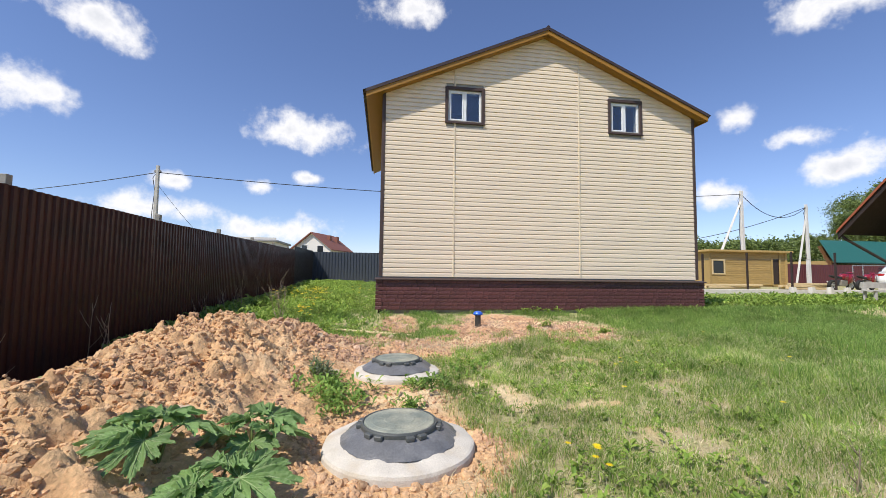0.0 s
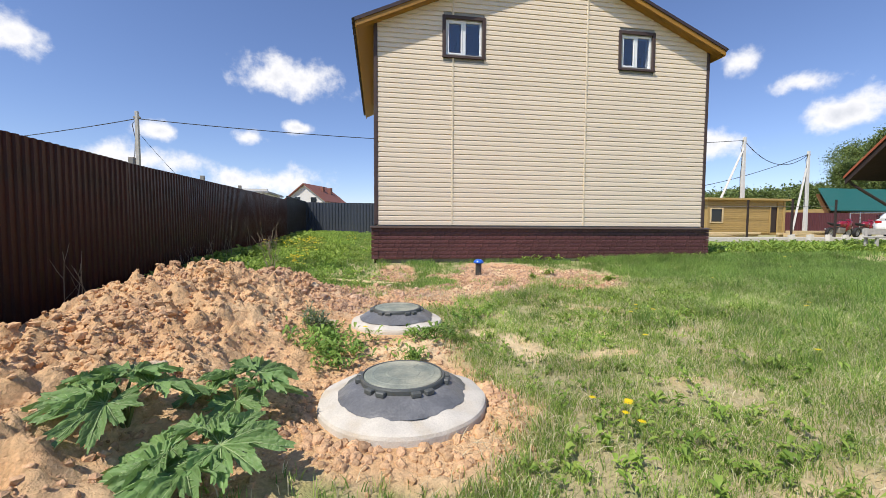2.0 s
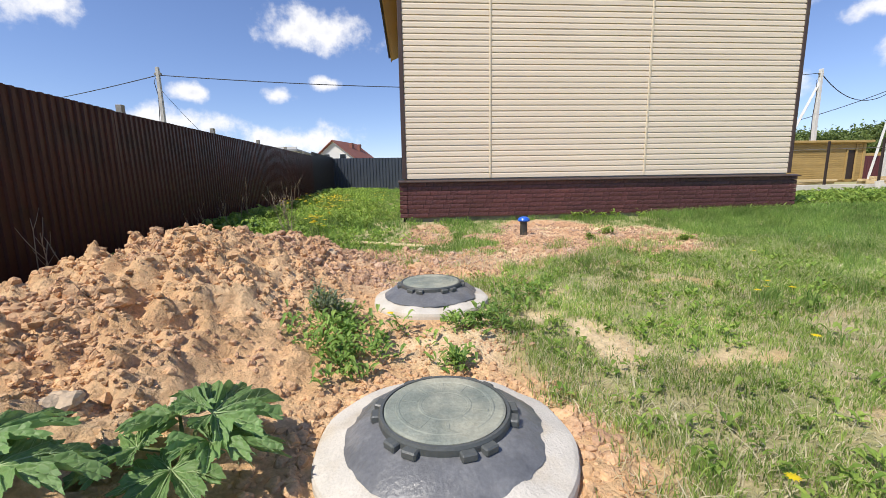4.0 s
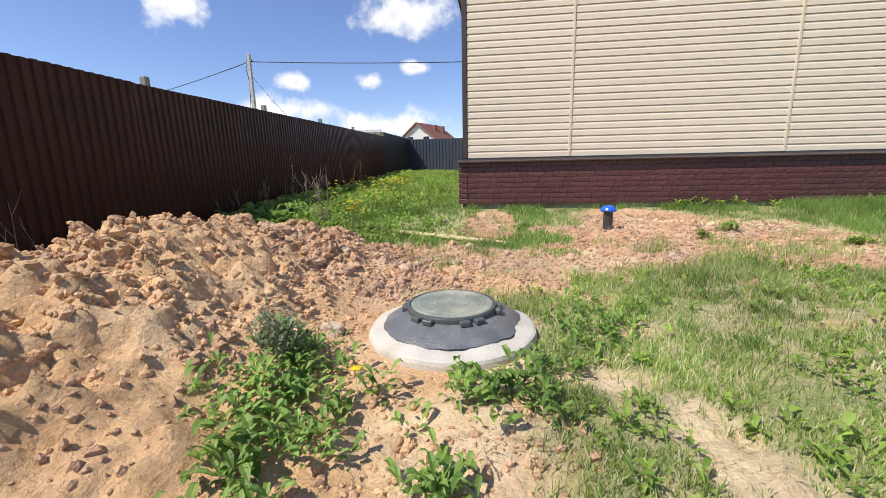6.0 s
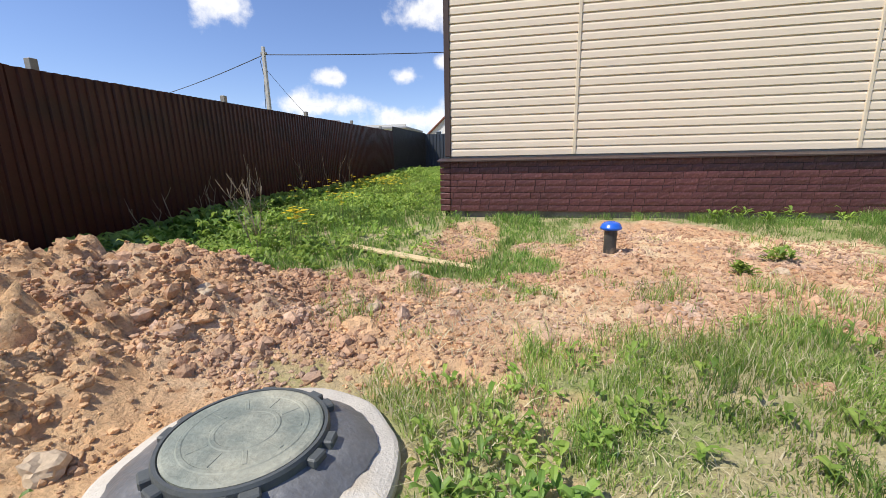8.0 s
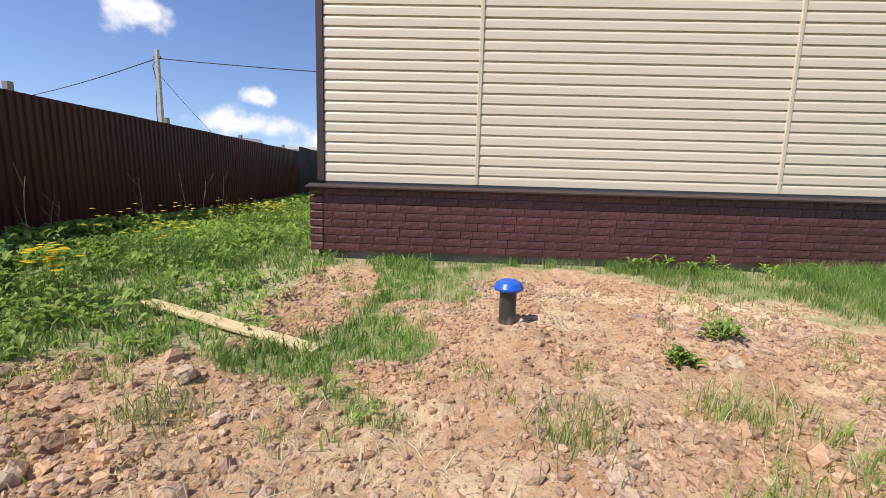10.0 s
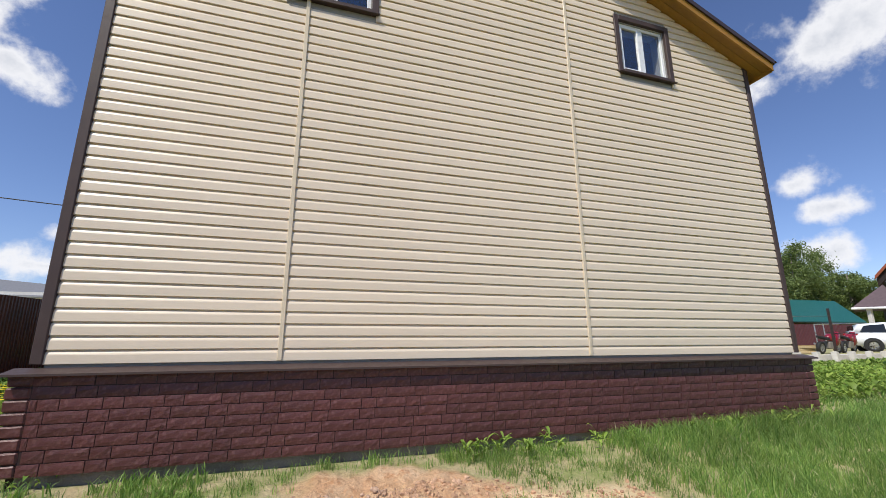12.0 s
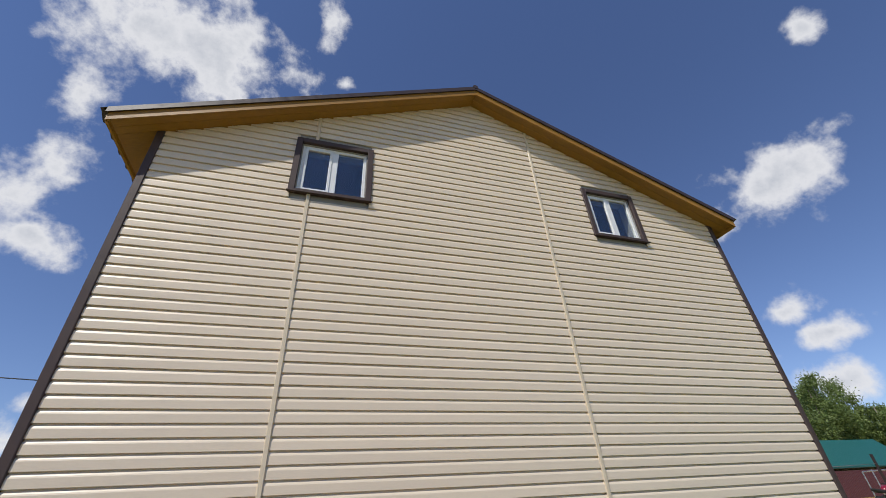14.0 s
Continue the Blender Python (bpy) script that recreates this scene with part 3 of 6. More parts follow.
def lay_siding():
    z = SILL_Z
    while z < RIDGE_Z - 0.22:
        half = min((RIDGE_Z - 0.135 - z) / PITCH, 4.68)
        lo, hi = max(0.0, RIDGE_X - half), min(HOUSE_R, RIDGE_X + half)
        cuts = [lo] + [j for j in JOINTS if lo < j < hi] + [hi]
        spans = list(zip(cuts, cuts[1:]))
        for w in WINDOWS:
            if z + ROW > w[2] + 0.03 and z < w[3] - 0.03:
                spans = [s for a, b in spans for s in ((a, min(b, w[0] + 0.03)), (max(a, w[1] - 0.03), b)) if s[1] - s[0] > 0.02]
        for a, b in spans:
            siding_strip(a, b, z)
        z += ROW


def make_joint(x, z0, z1):
    bm = bmesh.new()
    box(bm, x - 0.024, x + 0.024, WALL_Y - 0.042, WALL_Y - 0.002, z0, z1, 0.006)
    of_house("joint_strip", bm, M_JOINT, label="cream vertical joint strip")


lay_siding()
make_joint(JOINTS[0], SILL_Z, 6.18), make_joint(JOINTS[0], 7.22, roof_z(JOINTS[0]) - 0.15), make_joint(JOINTS[1], SILL_Z, roof_z(JOINTS[1]) - 0.15)

for side, x0, x1 in (("l", -0.09, 0.0), ("r", HOUSE_R, HOUSE_R + 0.09)):
    bm = bmesh.new()
    box(bm, x0 if side == "l" else x0 - 0.002, x1 + (0.002 if side == "l" else 0), WALL_Y - 0.044, WALL_Y + 0.06, SILL_Z, roof_z(x0) - 0.12, 0.008)
    box(bm, x0 - 0.006 if side == "l" else x1 - 0.03, x0 + 0.03 if side == "l" else x1 + 0.006, WALL_Y + 0.061, WALL_Y + 0.12, SILL_Z, roof_z(x0) - 0.12, 0.004)
    of_house("corner_trim", bm, M_BROWN, label="dark brown corner trim")
for x0, x1 in ((-0.06, -0.005), (HOUSE_R + 0.005, HOUSE_R + 0.06)):
    of_house("side_siding", boxed(x0, x1, WALL_Y + 0.12, 20.0, SILL_Z, 6.86), M_SIDING, label="cream siding of the side wall")


def make_roof():
    # ochre boards under and in front of the roof, brown wavy metal on top
    for sign, edge in ((-1, EAVE_L), (1, EAVE_R)):
        run = abs(edge - RIDGE_X)
        n = 8
        for k in range(n):  # sloping soffit boards, running along the eaves
            a, b = RIDGE_X + sign * (run * k / n + 0.004), RIDGE_X + sign * (run * (k + 1) / n - 0.004)
            bm = bmesh.new()
            prism(bm, [(a, roof_z(a) - 0.13), (b, roof_z(b) - 0.13), (b, roof_z(b) - 0.155), (a, roof_z(a) - 0.155)], WALL_Y - 0.042, ROOF_BACK)
            of_house("soffit_board", bm, M_WOOD_SOFFIT)
        for y0, y1 in ((ROOF_FRONT + 0.03, 12.195), (12.2, WALL_Y - 0.046)):  # boards under the gable's overhang, running up the slope
            bm = bmesh.new()
            prism(bm, [(RIDGE_X, roof_z(RIDGE_X) - 0.13), (edge, roof_z(edge) - 0.13), (edge, roof_z(edge) - 0.155), (RIDGE_X, roof_z(RIDGE_X) - 0.155)], y0, y1)
            of_house("soffit_board", bm, M_WOOD_SOFFIT)
        bm = bmesh.new()
        a, b = RIDGE_X, edge
        prism(bm, [(a, roof_z(a) - 0.035), (b, roof_z(b) - 0.035), (b, roof_z(b) - 0.19), (a, roof_z(a) - 0.19)], ROOF_FRONT, ROOF_FRONT + 0.028)
        of_house("bargeboard", bm, M_WOOD_SOFFIT, label="ochre stained board along the gable")
        bm = bmesh.new()
        prism(bm, [(a, roof_z(a) + 0.012), (b + sign * 0.02, roof_z(b) + 0.012), (b + sign * 0.02, roof_z(b) - 0.075), (a, roof_z(a) - 0.075)], ROOF_FRONT - 0.024, ROOF_FRONT - 0.002)
        of_house("verge_trim", bm, M_ROOF, label="brown metal verge trim")
        of_house("eave_board", boxed(min(edge, edge - sign * 0.03), max(edge, edge - sign * 0.03), ROOF_FRONT + 0.03, ROOF_BACK, roof_z(edge) - 0.2, roof_z(edge) - 0.03), M_WOOD_SOFFIT)
        # wavy sheet
        ys = np.arange(ROOF_FRONT - 0.02, ROOF_BACK + 0.02, 0.03)
        ss = np.linspace(0, run + 0.09, 24)
        Y, S = np.meshgrid(ys, ss)
        bump = 0.034 * np.cos(Y * math.tau / 0.28)
        X = RIDGE_X + sign * S
        Zt = RIDGE_Z - PITCH * S + bump - 0.012
        top, low = np.stack([X, Y, Zt], -1).reshape(-1, 3), np.stack([X, Y, Zt - 0.006], -1).reshape(-1, 3)
        h, w = X.shape
        idx = np.arange(h * w).reshape(h, w)
        q = [idx[:-1, :-1].ravel(), idx[:-1, 1:].ravel(), idx[1:, 1:].ravel(), idx[1:, :-1].ravel()]
        tris = np.concatenate([np.stack([q[0], q[1], q[2]], 1), np.stack([q[0], q[2], q[3]], 1)])
        edge_row = idx[-1]
        rim = np.concatenate([np.stack([edge_row[:-1], edge_row[1:], edge_row[1:] + h * w], 1), np.stack([edge_row[:-1], edge_row[1:] + h * w, edge_row[:-1] + h * w], 1)])
        ob = raw_mesh("roof_sheet", np.concatenate([top, low]), np.concatenate([tris, tris[:, ::-1] + h * w, rim]), M_ROOF, True)
        ob.parent, ob.matrix_parent_inverse = house, house_origin.inverted()
        tagged(ob, "brown wavy metal roofing")
    bm = bmesh.new()
    tube(bm, [(RIDGE_X, ROOF_FRONT - 0.03, RIDGE_Z + 0.0), (RIDGE_X, ROOF_BACK, RIDGE_Z + 0.0)], 0.05, 10)
    of_house("ridge_cap", bm, M_ROOF)


make_roof()


def make_window(x0, x1, z0, z1):
    t, y = 0.085, WALL_Y
    win = of_house("window", boxed(x0 + t - 0.002, x1 - t + 0.002, y + 0.13, y + 0.132, z0 + 0.09, z0 + 0.094), M_WHITE, label="white two-light window in brown trim")
    # brown boxed trim
    for name, b in (("trim_side", (x0, x0 + t, z0, z1)), ("trim_side", (x1 - t, x1, z0, z1)), ("trim_head", (x0 + t, x1 - t, z1 - t, z1)), ("trim_sill", (x0 + t, x1 - t, z0, z0 + 0.05))):
        deep = 0.05 if name != "trim_sill" else 0.075
        of_house(name, boxed(b[0], b[1], y - deep, y + 0.09, b[2], b[3], 0.006), M_BROWN, win)
    fx0, fx1, fz0, fz1 = x0 + t + 0.003, x1 - t - 0.003, z0 + 0.053, z1 - t - 0.003
    ya, yb = y + 0.02, y + 0.085
    mid = (fx0 + fx1) / 2
    for a, b, c, d in ((fx0, fx0 + 0.055, fz0, fz1), (fx1 - 0.055, fx1, fz0, fz1), (fx0 + 0.055, fx1 - 0.055, fz1 - 0.055, fz1), (fx0 + 0.055, fx1 - 0.055, fz0, fz0 + 0.055), (mid - 0.05, mid + 0.05, fz0 + 0.055, fz1 - 0.055)):
        of_house("frame", boxed(a, b, ya, yb, c, d, 0.006), M_WHITE, win)
    # the opening light stands a little proud
    for a, b, c, d in ((fx0 + 0.05, fx0 + 0.09, fz0 + 0.05, fz1 - 0.05), (mid - 0.075, mid - 0.035, fz0 + 0.05, fz1 - 0.05), (fx0 + 0.09, mid - 0.075, fz1 - 0.09, fz1 - 0.05), (fx0 + 0.09, mid - 0.075, fz0 + 0.05, fz0 + 0.09)):
        of_house("sash", boxed(a, b, ya - 0.012, ya + 0.03, c, d, 0.005), M_WHITE, win)
    for a, b in ((fx0 + 0.07, mid - 0.05), (mid + 0.04, fx1 - 0.045)):
        pane = of_house("pane", boxed(a, b, ya + 0.015, ya + 0.021, fz0 + 0.045, fz1 - 0.045), M_GLASS, win)
        pane.visible_shadow = False
    of_house("drip_sill", boxed(x0 - 0.01, x1 + 0.01, y - 0.085, y - 0.05, z0 - 0.012, z0 + 0.004, 0.003), M_BROWN, win)


for w in WINDOWS:
    make_window(*w)

# plinth: ledge, panels and footing
PLINTH_Y, PLINTH_0, PLINTH_1 = 12.245, 1.075, 1.865
plinth = of_house("plinth", boxed(-0.10, HOUSE_R + 0.13, PLINTH_Y, WALL_Y - 0.001, PLINTH_0 + 0.02, PLINTH_1), M_BRICK_BASE, label="burgundy moulded brick plinth panels")
bm = bmesh.new()
section = [(WALL_Y - 0.003, 1.866), (12.165, 1.866), (12.165, 1.855), (12.155, 1.855), (12.155, 1.874), (WALL_Y - 0.022, 1.912), (WALL_Y - 0.003, 1.912)]
a = [bm.verts.new((-0.19, y, z)) for y, z in section]
c = [bm.verts.new((HOUSE_R + 0.21, y, z)) for y, z in section]
bm.faces.new(a), bm.faces.new(c[::-1])
for i in range(len(section)):
    bm.faces.new((a[i], c[i], c[(i + 1) % len(section)], a[(i + 1) % len(section)]))
bmesh.ops.recalc_face_normals(bm, faces=bm.faces)
of_house("drip_ledge", bm, M_BROWN, label="dark brown metal drip ledge")
of_house("footing", boxed(-0.02, HOUSE_R + 0.02, 12.31, WALL_Y - 0.002, 0.5, PLINTH_0 + 0.019), M_CONCRETE, label="grey concrete footing")
of_house("side_plinth", boxed(-0.10, -0.002, WALL_Y, 20.05, 0.6, 1.86), M_BRICK_BASE), of_house("side_plinth", boxed(HOUSE_R + 0.002, HOUSE_R + 0.13, WALL_Y, 20.05, 0.6, 1.86), M_BRICK_BASE)


# ---- brown fence of profiled sheet ----
def sheet_panel(width, height, period, depth, mat):
    """Trapezoid ribs, drawn along x; the front is towards +y."""
    bm = bmesh.new()
    xs, n = [], int(round(width / period))
    for k in range(n):
        o = k * period
        xs += [(o, 0), (o + period * 0.38, 0), (o + period * 0.5, depth), (o + period * 0.88, depth)]
    xs.append((width, 0))
    front = [[bm.verts.new((x, y, z)) for z in (0, height)] for x, y in xs]
    back = [[bm.verts.new((x, y - 0.003, z)) for z in (0, height)] for x, y in xs]
    for i in range(len(xs) - 1):
        bm.faces.new((front[i][0], front[i + 1][0], front[i + 1][1], front[i][1]))
        bm.faces.new((back[i + 1][0], back[i][0], back[i][1], back[i + 1][1]))
        bm.faces.new((front[i][1], front[i + 1][1], back[i + 1][1], back[i][1]))
    bmesh.ops.recalc_face_normals(bm, faces=bm.faces)
    me = bpy.data.meshes.new("panel")
    bm.to_mesh(me)
    bm.free()
    me.materials.append(mat)
    return me


FENCE_X = -3.87


def fence_line(y):
    """The fence bends a little away and climbs with the ground behind the heap."""
    far = max(y - 9.0, 0.0)
    return FENCE_X - 0.038 * far, 0.76 + 0.022 * far


fence = thing("fence", "tall brown corrugated metal sheet fence on steel posts", "fence", at=(FENCE_X, 10.0, 0.7))
brown_sheet = sheet_panel(1.15, 2.12, 0.115, 0.022, M_FENCE)
dark_sheet = sheet_panel(1.15, 2.3, 0.115, 0.022, M_FENCE_DARK)
for k in range(-9, 26):
    y = k * 1.142
    dark = y > 22.0
    if y > 28.6:
        break
    ob = new("panel", dark_sheet if dark else brown_sheet)
    ob.parent = fence
    ob.matrix_parent_inverse = fence.matrix_basis.inverted()
    tip = 0.004 * (k % 2)
    fx, fz = fence_line(y + 1.15)
    ob.matrix_basis = Matrix.Translation((fx + tip - 0.02, y + 1.15, fz + random.uniform(-0.006, 0.006))) @ pose(0, 0, 0, 0, 0, -90 + (2.2 if y > 8.5 else 0)) @ pose(0, 0, 0, 0, 1.26 if y > 8.5 else 0, 0)
for k in range(-4, 6):
    y = 6.43 + 3.0 * k
    fx, fz = fence_line(y)
    ob = part("post", boxed(fx - 0.14, fx - 0.06, y - 0.04, y + 0.04, 0.5, fz + 2.24, 0.004), M_STEEL, fence)
    ob.matrix_parent_inverse = fence.matrix_basis.inverted()
for z in (0.52, 1.72):
    for y0, y1 in ((-9.5, 9.0), (9.0, 27.5)):
        rail = bmesh.new()
        (xa, za), (xb, zb) = fence_line(y0), fence_line(y1)
        tube(rail, [(xa - 0.065, y0, za + z), (xb - 0.065, y1, zb + z)], 0.025, 4)
        ob = part("rail", rail, M_STEEL, fence)
        ob.matrix_parent_inverse = fence.matrix_basis.inverted()

grey_fence = thing("fence", "grey-blue profiled sheet fence across the back of the plot", "fence", at=(4, 29.5, 1.3))
grey_sheet = sheet_panel(1.2, 2.1, 0.2, 0.03, M_FENCE_GREY)
for k in range(-1, 16):
    ob = new("panel", grey_sheet)
    ob.parent = grey_fence
    ob.matrix_parent_inverse = grey_fence.matrix_basis.inverted()
    ob.matrix_basis = Matrix.Translation((-4.7 + 1.2 * k + 2.4, 29.56, 1.36)) @ pose(0, 0, 0, 0, 0, 180)

# ---- the two wells ----
def make_well(cx, cy, rim, turn, mastic_reach, wide=1.0):
    well = thing("well", "round concrete well ring with dark mastic and a green-grey hatch", "well", "wells beside the sand heap", at=(cx, cy, rim))
    bm = bmesh.new()
    lathe(bm, [(0.0, -0.5), (0.585, -0.5), (0.588, -0.046), (0.58, -0.026), (0.562, -0.018), (0.42, 0.018), (0.0, 0.07)], 72)
    for v in bm.verts:
        r = math.hypot(v.co.x, v.co.y)
        if r > 0.4:
            v.co.x, v.co.y = v.co.x * wide, v.co.y * wide
            n = noise.noise(Vector((v.co.x * 5 + cx, v.co.y * 5, v.co.z * 5)))
            v.co += Vector((v.co.x, v.co.y, 0)) * 0.02 * n + Vector((0, 0, 0.012 * n))
    part("ring", bm, M_RING, well, "rough cement ring")
    bm = bmesh.new()
    seg = 96
    inner, outer, low = [], [], []
    for i in range(seg):
        a = i * math.tau / seg
        r = 0.445 + mastic_reach * 0.03 * noise.noise(Vector((math.cos(a) * 1.6 + cx * 3, math.sin(a) * 1.6, 2.0))) + 0.02 * noise.noise(Vector((math.cos(a) * 7, math.sin(a) * 7, cx)))
        inner.append(bm.verts.new((0.27 * math.cos(a), 0.27 * math.sin(a), 0.098)))
        outer.append(bm.verts.new((r * 0.83 * math.cos(a), r * 0.83 * math.sin(a), 0.066 + 0.004 * noise.noise(Vector((a * 3, 1, cx))))))
        low.append(bm.verts.new((r * math.cos(a), r * math.sin(a), 0.012)))
    for i in range(seg):
        j = (i + 1) % seg
        bm.faces.new((inner[i], outer[i], outer[j], inner[j])), bm.faces.new((outer[i], low[i], low[j], outer[j]))
    bmesh.ops.recalc_face_normals(bm, faces=bm.faces)
    part("mastic_collar", bm, M_MASTIC, well, "dark grey waterproofing mastic", True)
    # hatch: lugged rim, lid with rings
    rim_bm = bmesh.new()
    lathe(rim_bm, [(0.0, 0.085), (0.292, 0.085), (0.292, 0.118), (0.286, 0.13), (0.274, 0.13), (0.271, 0.120), (0.0, 0.120)], 72)
    part("hatch_rim", rim_bm, M_HATCH_RIM, well, smooth=False)
    for k in range(12):
        a = k * math.tau / 12 + turn + (0.11 if k % 2 else -0.11)
        m = Matrix.Rotation(a, 4, "Z")
        part("lug", boxed(0.28, 0.325, -0.032, 0.032, 0.082, 0.116, 0.006, m), M_HATCH_RIM, well)
    lid = bmesh.new()
    lathe(lid, [(0.0, 0.138), (0.1, 0.138), (0.104, 0.1398), (0.116, 0.1398), (0.12, 0.137), (0.2, 0.136), (0.204, 0.1378), (0.216, 0.1378), (0.22, 0.135), (0.258, 0.133), (0.268, 0.128), (0.268, 0.11), (0.0, 0.11)], 72)
    ob = part("lid", lid, M_HATCH, well, "green-grey round hatch lid")
    for k in range(10):
        a = k * math.tau / 10 + 0.3
        m = Matrix.Rotation(a, 4, "Z")
        part("lid_rib", boxed(0.125, 0.195, -0.008, 0.008, 0.134, 0.1385, 0.0015, m), M_HATCH, ob)
    return well


make_well(*WELLS[0], 0.742, 0.1, 1.0, 0.98)
make_well(*WELLS[1], 0.79, 0.25, 1.6, 0.93)

# ---- bore pipe with its blue cap ----
px, py = BORE
pz = float(ground_height(px, py))
bore = thing("bore_pipe", "dark plastic bore pipe under a round blue cap", "pipe", at=(px, py, pz))
bm = bmesh.new()
lathe(bm, [(0.0, -0.15), (0.0625, -0.15), (0.0625, 0.27), (0.0, 0.27)], 28)
part("pipe", bm, M_PIPE, bore, smooth=False)
bm = bmesh.new()
lathe(bm, [(0.0, 0.212), (0.085, 0.212), (0.104, 0.222), (0.108, 0.235), (0.104, 0.245), (0.098, 0.25), (0.094, 0.268), (0.07, 0.288), (0.04, 0.298), (0.036, 0.294), (0.0, 0.296)], 36)
bmesh.ops.translate(bm, vec=(0, 0, 0.03), verts=bm.verts)
part("cap", bm, M_BLUE, bore, "blue plastic bore cap", True)

# ---- loose soil ----
def ico(detail):
    bm = bmesh.new()
    bmesh.ops.create_icosphere(bm, subdivisions=detail, radius=1)
    v = np.array([p.co[:] for p in bm.verts])
    f = np.array([[q.index for q in p.verts] for p in bm.faces])
    bm.free()
    return v, f


def clods(name, xy, size, mat, label, detail=1, sink=0.35, jitter=0.32):
    v, f = ico(detail)
    n, k = len(xy), len(v)
    shape = v[None] * (1 + rng.uniform(-jitter, jitter, (n, k, 1)))
    shape = shape * np.stack([rng.uniform(0.7, 1.3, n), rng.uniform(0.7, 1.3, n), rng.uniform(0.65, 1.1, n)], 1)[:, None]
    a = rng.uniform(0, math.tau, n)
    c, s = np.cos(a)[:, None], np.sin(a)[:, None]
    shape = np.stack([shape[..., 0] * c - shape[..., 1] * s, shape[..., 0] * s + shape[..., 1] * c, shape[..., 2]], -1) * size[:, None, None]
    z = ground_height(xy[:, 0], xy[:, 1]) + size * (0.5 - sink)
    verts = shape + np.concatenate([xy, z[:, None]], 1)[:, None]
    tris = f[None] + (np.arange(n) * k)[:, None, None]
    return tagged(raw_mesh(name, verts.reshape(-1, 3), tris.reshape(-1, 3), mat), label, "soil", kind="stuff")


def scatter(n, x0, x1, y0, y1, keep):
    p = np.stack([rng.uniform(x0, x1, n), rng.uniform(y0, y1, n)], 1)
    p = p[rng.random(n) < keep(p[:, 0], p[:, 1])]
    for cx, cy in WELLS:
        p = p[np.hypot(p[:, 0] - cx, p[:, 1] - cy) > 0.6]
    return p[np.hypot(p[:, 0] - BORE[0], p[:, 1] - BORE[1]) > 0.09]


def lump_field(x, y):
    return soil_share(x, y) * (0.2 + 0.8 * step(0.38, 0.58, fbm(x, y, 0.5, 3, 40)))


spots = scatter(48000, -3.3, 0.9, 1.8, 9.0, lambda x, y: lump_field(x, y) * (0.3 + 0.7 * step(0.02, 0.3, heap(x, y))))
clods("sand_clods", spots, 0.005 + 0.02 * rng.random(len(spots)) ** 3 + rng.uniform(0, 0.006, len(spots)), M_CLOD, "loose crumbs and clods of orange sand on the heap")
spots = scatter(6500, -3.1, 0.2, 2.0, 9.2, lambda x, y: lump_field(x, y) * (0.12 + 0.88 * step(0.2, 0.42, heap(x, y))))
clods("sand_lumps", spots, 0.012 + 0.04 * rng.random(len(spots)) ** 3.0, M_CLOD, "large dry lumps of sandy clay on the heap", 1, 0.68, 0.42)
ring = rng.uniform(0, math.tau, 420)
far_ = rng.uniform(0.6, 0.86, 420)
spots = np.stack([WELLS[0][0] + far_ * np.cos(ring), WELLS[0][1] + far_ * np.sin(ring)], 1)
clods("well_clods", spots, rng.uniform(0.012, 0.06, 420) * (1.3 - far_), M_CLOD, "lumps of orange sand piled against the well ring", 2, 0.45, 0.2)
spots = scatter(64000, -1.6, 5.2, 7.4, 11.6, lambda x, y: soil_share(x, y) * (0.25 + 0.75 * step(0.4, 0.6, fbm(x, y, 0.7, 3, 44))))
clods("clay_crumbs", spots, 0.005 + 0.02 * rng.random(len(spots)) ** 3, M_CLOD_PINK, "pinkish clay crumbs round the bore pipe")
spots = scatter(3200, -1.6, 5.0, 7.4, 11.2, lambda x, y: soil_share(x, y) * (0.12 + 0.88 * step(1.0, -0.2, x) * step(9.9, 9.0, y)))
clods("clay_lumps", spots, 0.012 + 0.05 * rng.random(len(spots)) ** 2.2, M_CLOD_PINK, "larger lumps of pinkish clay", 1, 0.5, 0.36)
spots = scatter(2600, -3.78, -3.25, 3.0, 10.0, lambda x, y: 0.25 + 0.75 * step(0.4, 0.6, fbm(x, y, 0.6, 2, 50)))
clods("fence_gravel", spots, rng.uniform(0.01, 0.04, len(spots)), M_STONE, "grey gravel along the foot of the fence")


def make_stone(x, y, r, mat=M_STONE, label="pale rounded stone on the sand heap", flat=0.75):
    bm = bmesh.new()
    bmesh.ops.create_icosphere(bm, subdivisions=3, radius=r)
    o = Vector((x * 7, y * 7, r))
    for v in bm.verts:
        v.co *= 1 + 0.5 * noise.noise(v.co / r * 1.1 + o) + 0.26 * noise.noise(v.co / r * 3 + o) + 0.10 * noise.noise(v.co / r * 8 + o)
        v.co.z *= flat
    ob = part("stone", bm, mat, None, label)
    ob.location = (x, y, float(ground_height(x, y)) + r * 0.25)
    tagged(ob, "", "stone", "stones on the soil")


for x, y, r in ((-2.5, 5.95, 0.07), (-1.4, 4.75, 0.075), (-1.05, 4.95, 0.05), (-0.55, 6.75, 0.075), (0.2, 9.3, 0.06), (3.34, 9.58, 0.06), (-0.9, 8.0, 0.06), (0.1, 8.45, 0.05)):
    make_stone(x, y, r)
for x, y, r in ((-1.75, 5.6, 0.09), (0.15, 8.12, 0.12), (-0.75, 7.8, 0.06), (-2.04, 5.35, 0.07), (-1.92, 7.04, 0.05)):
    make_stone(x, y, r, M_CLOD, "large lump of dried sandy clay", 0.6)


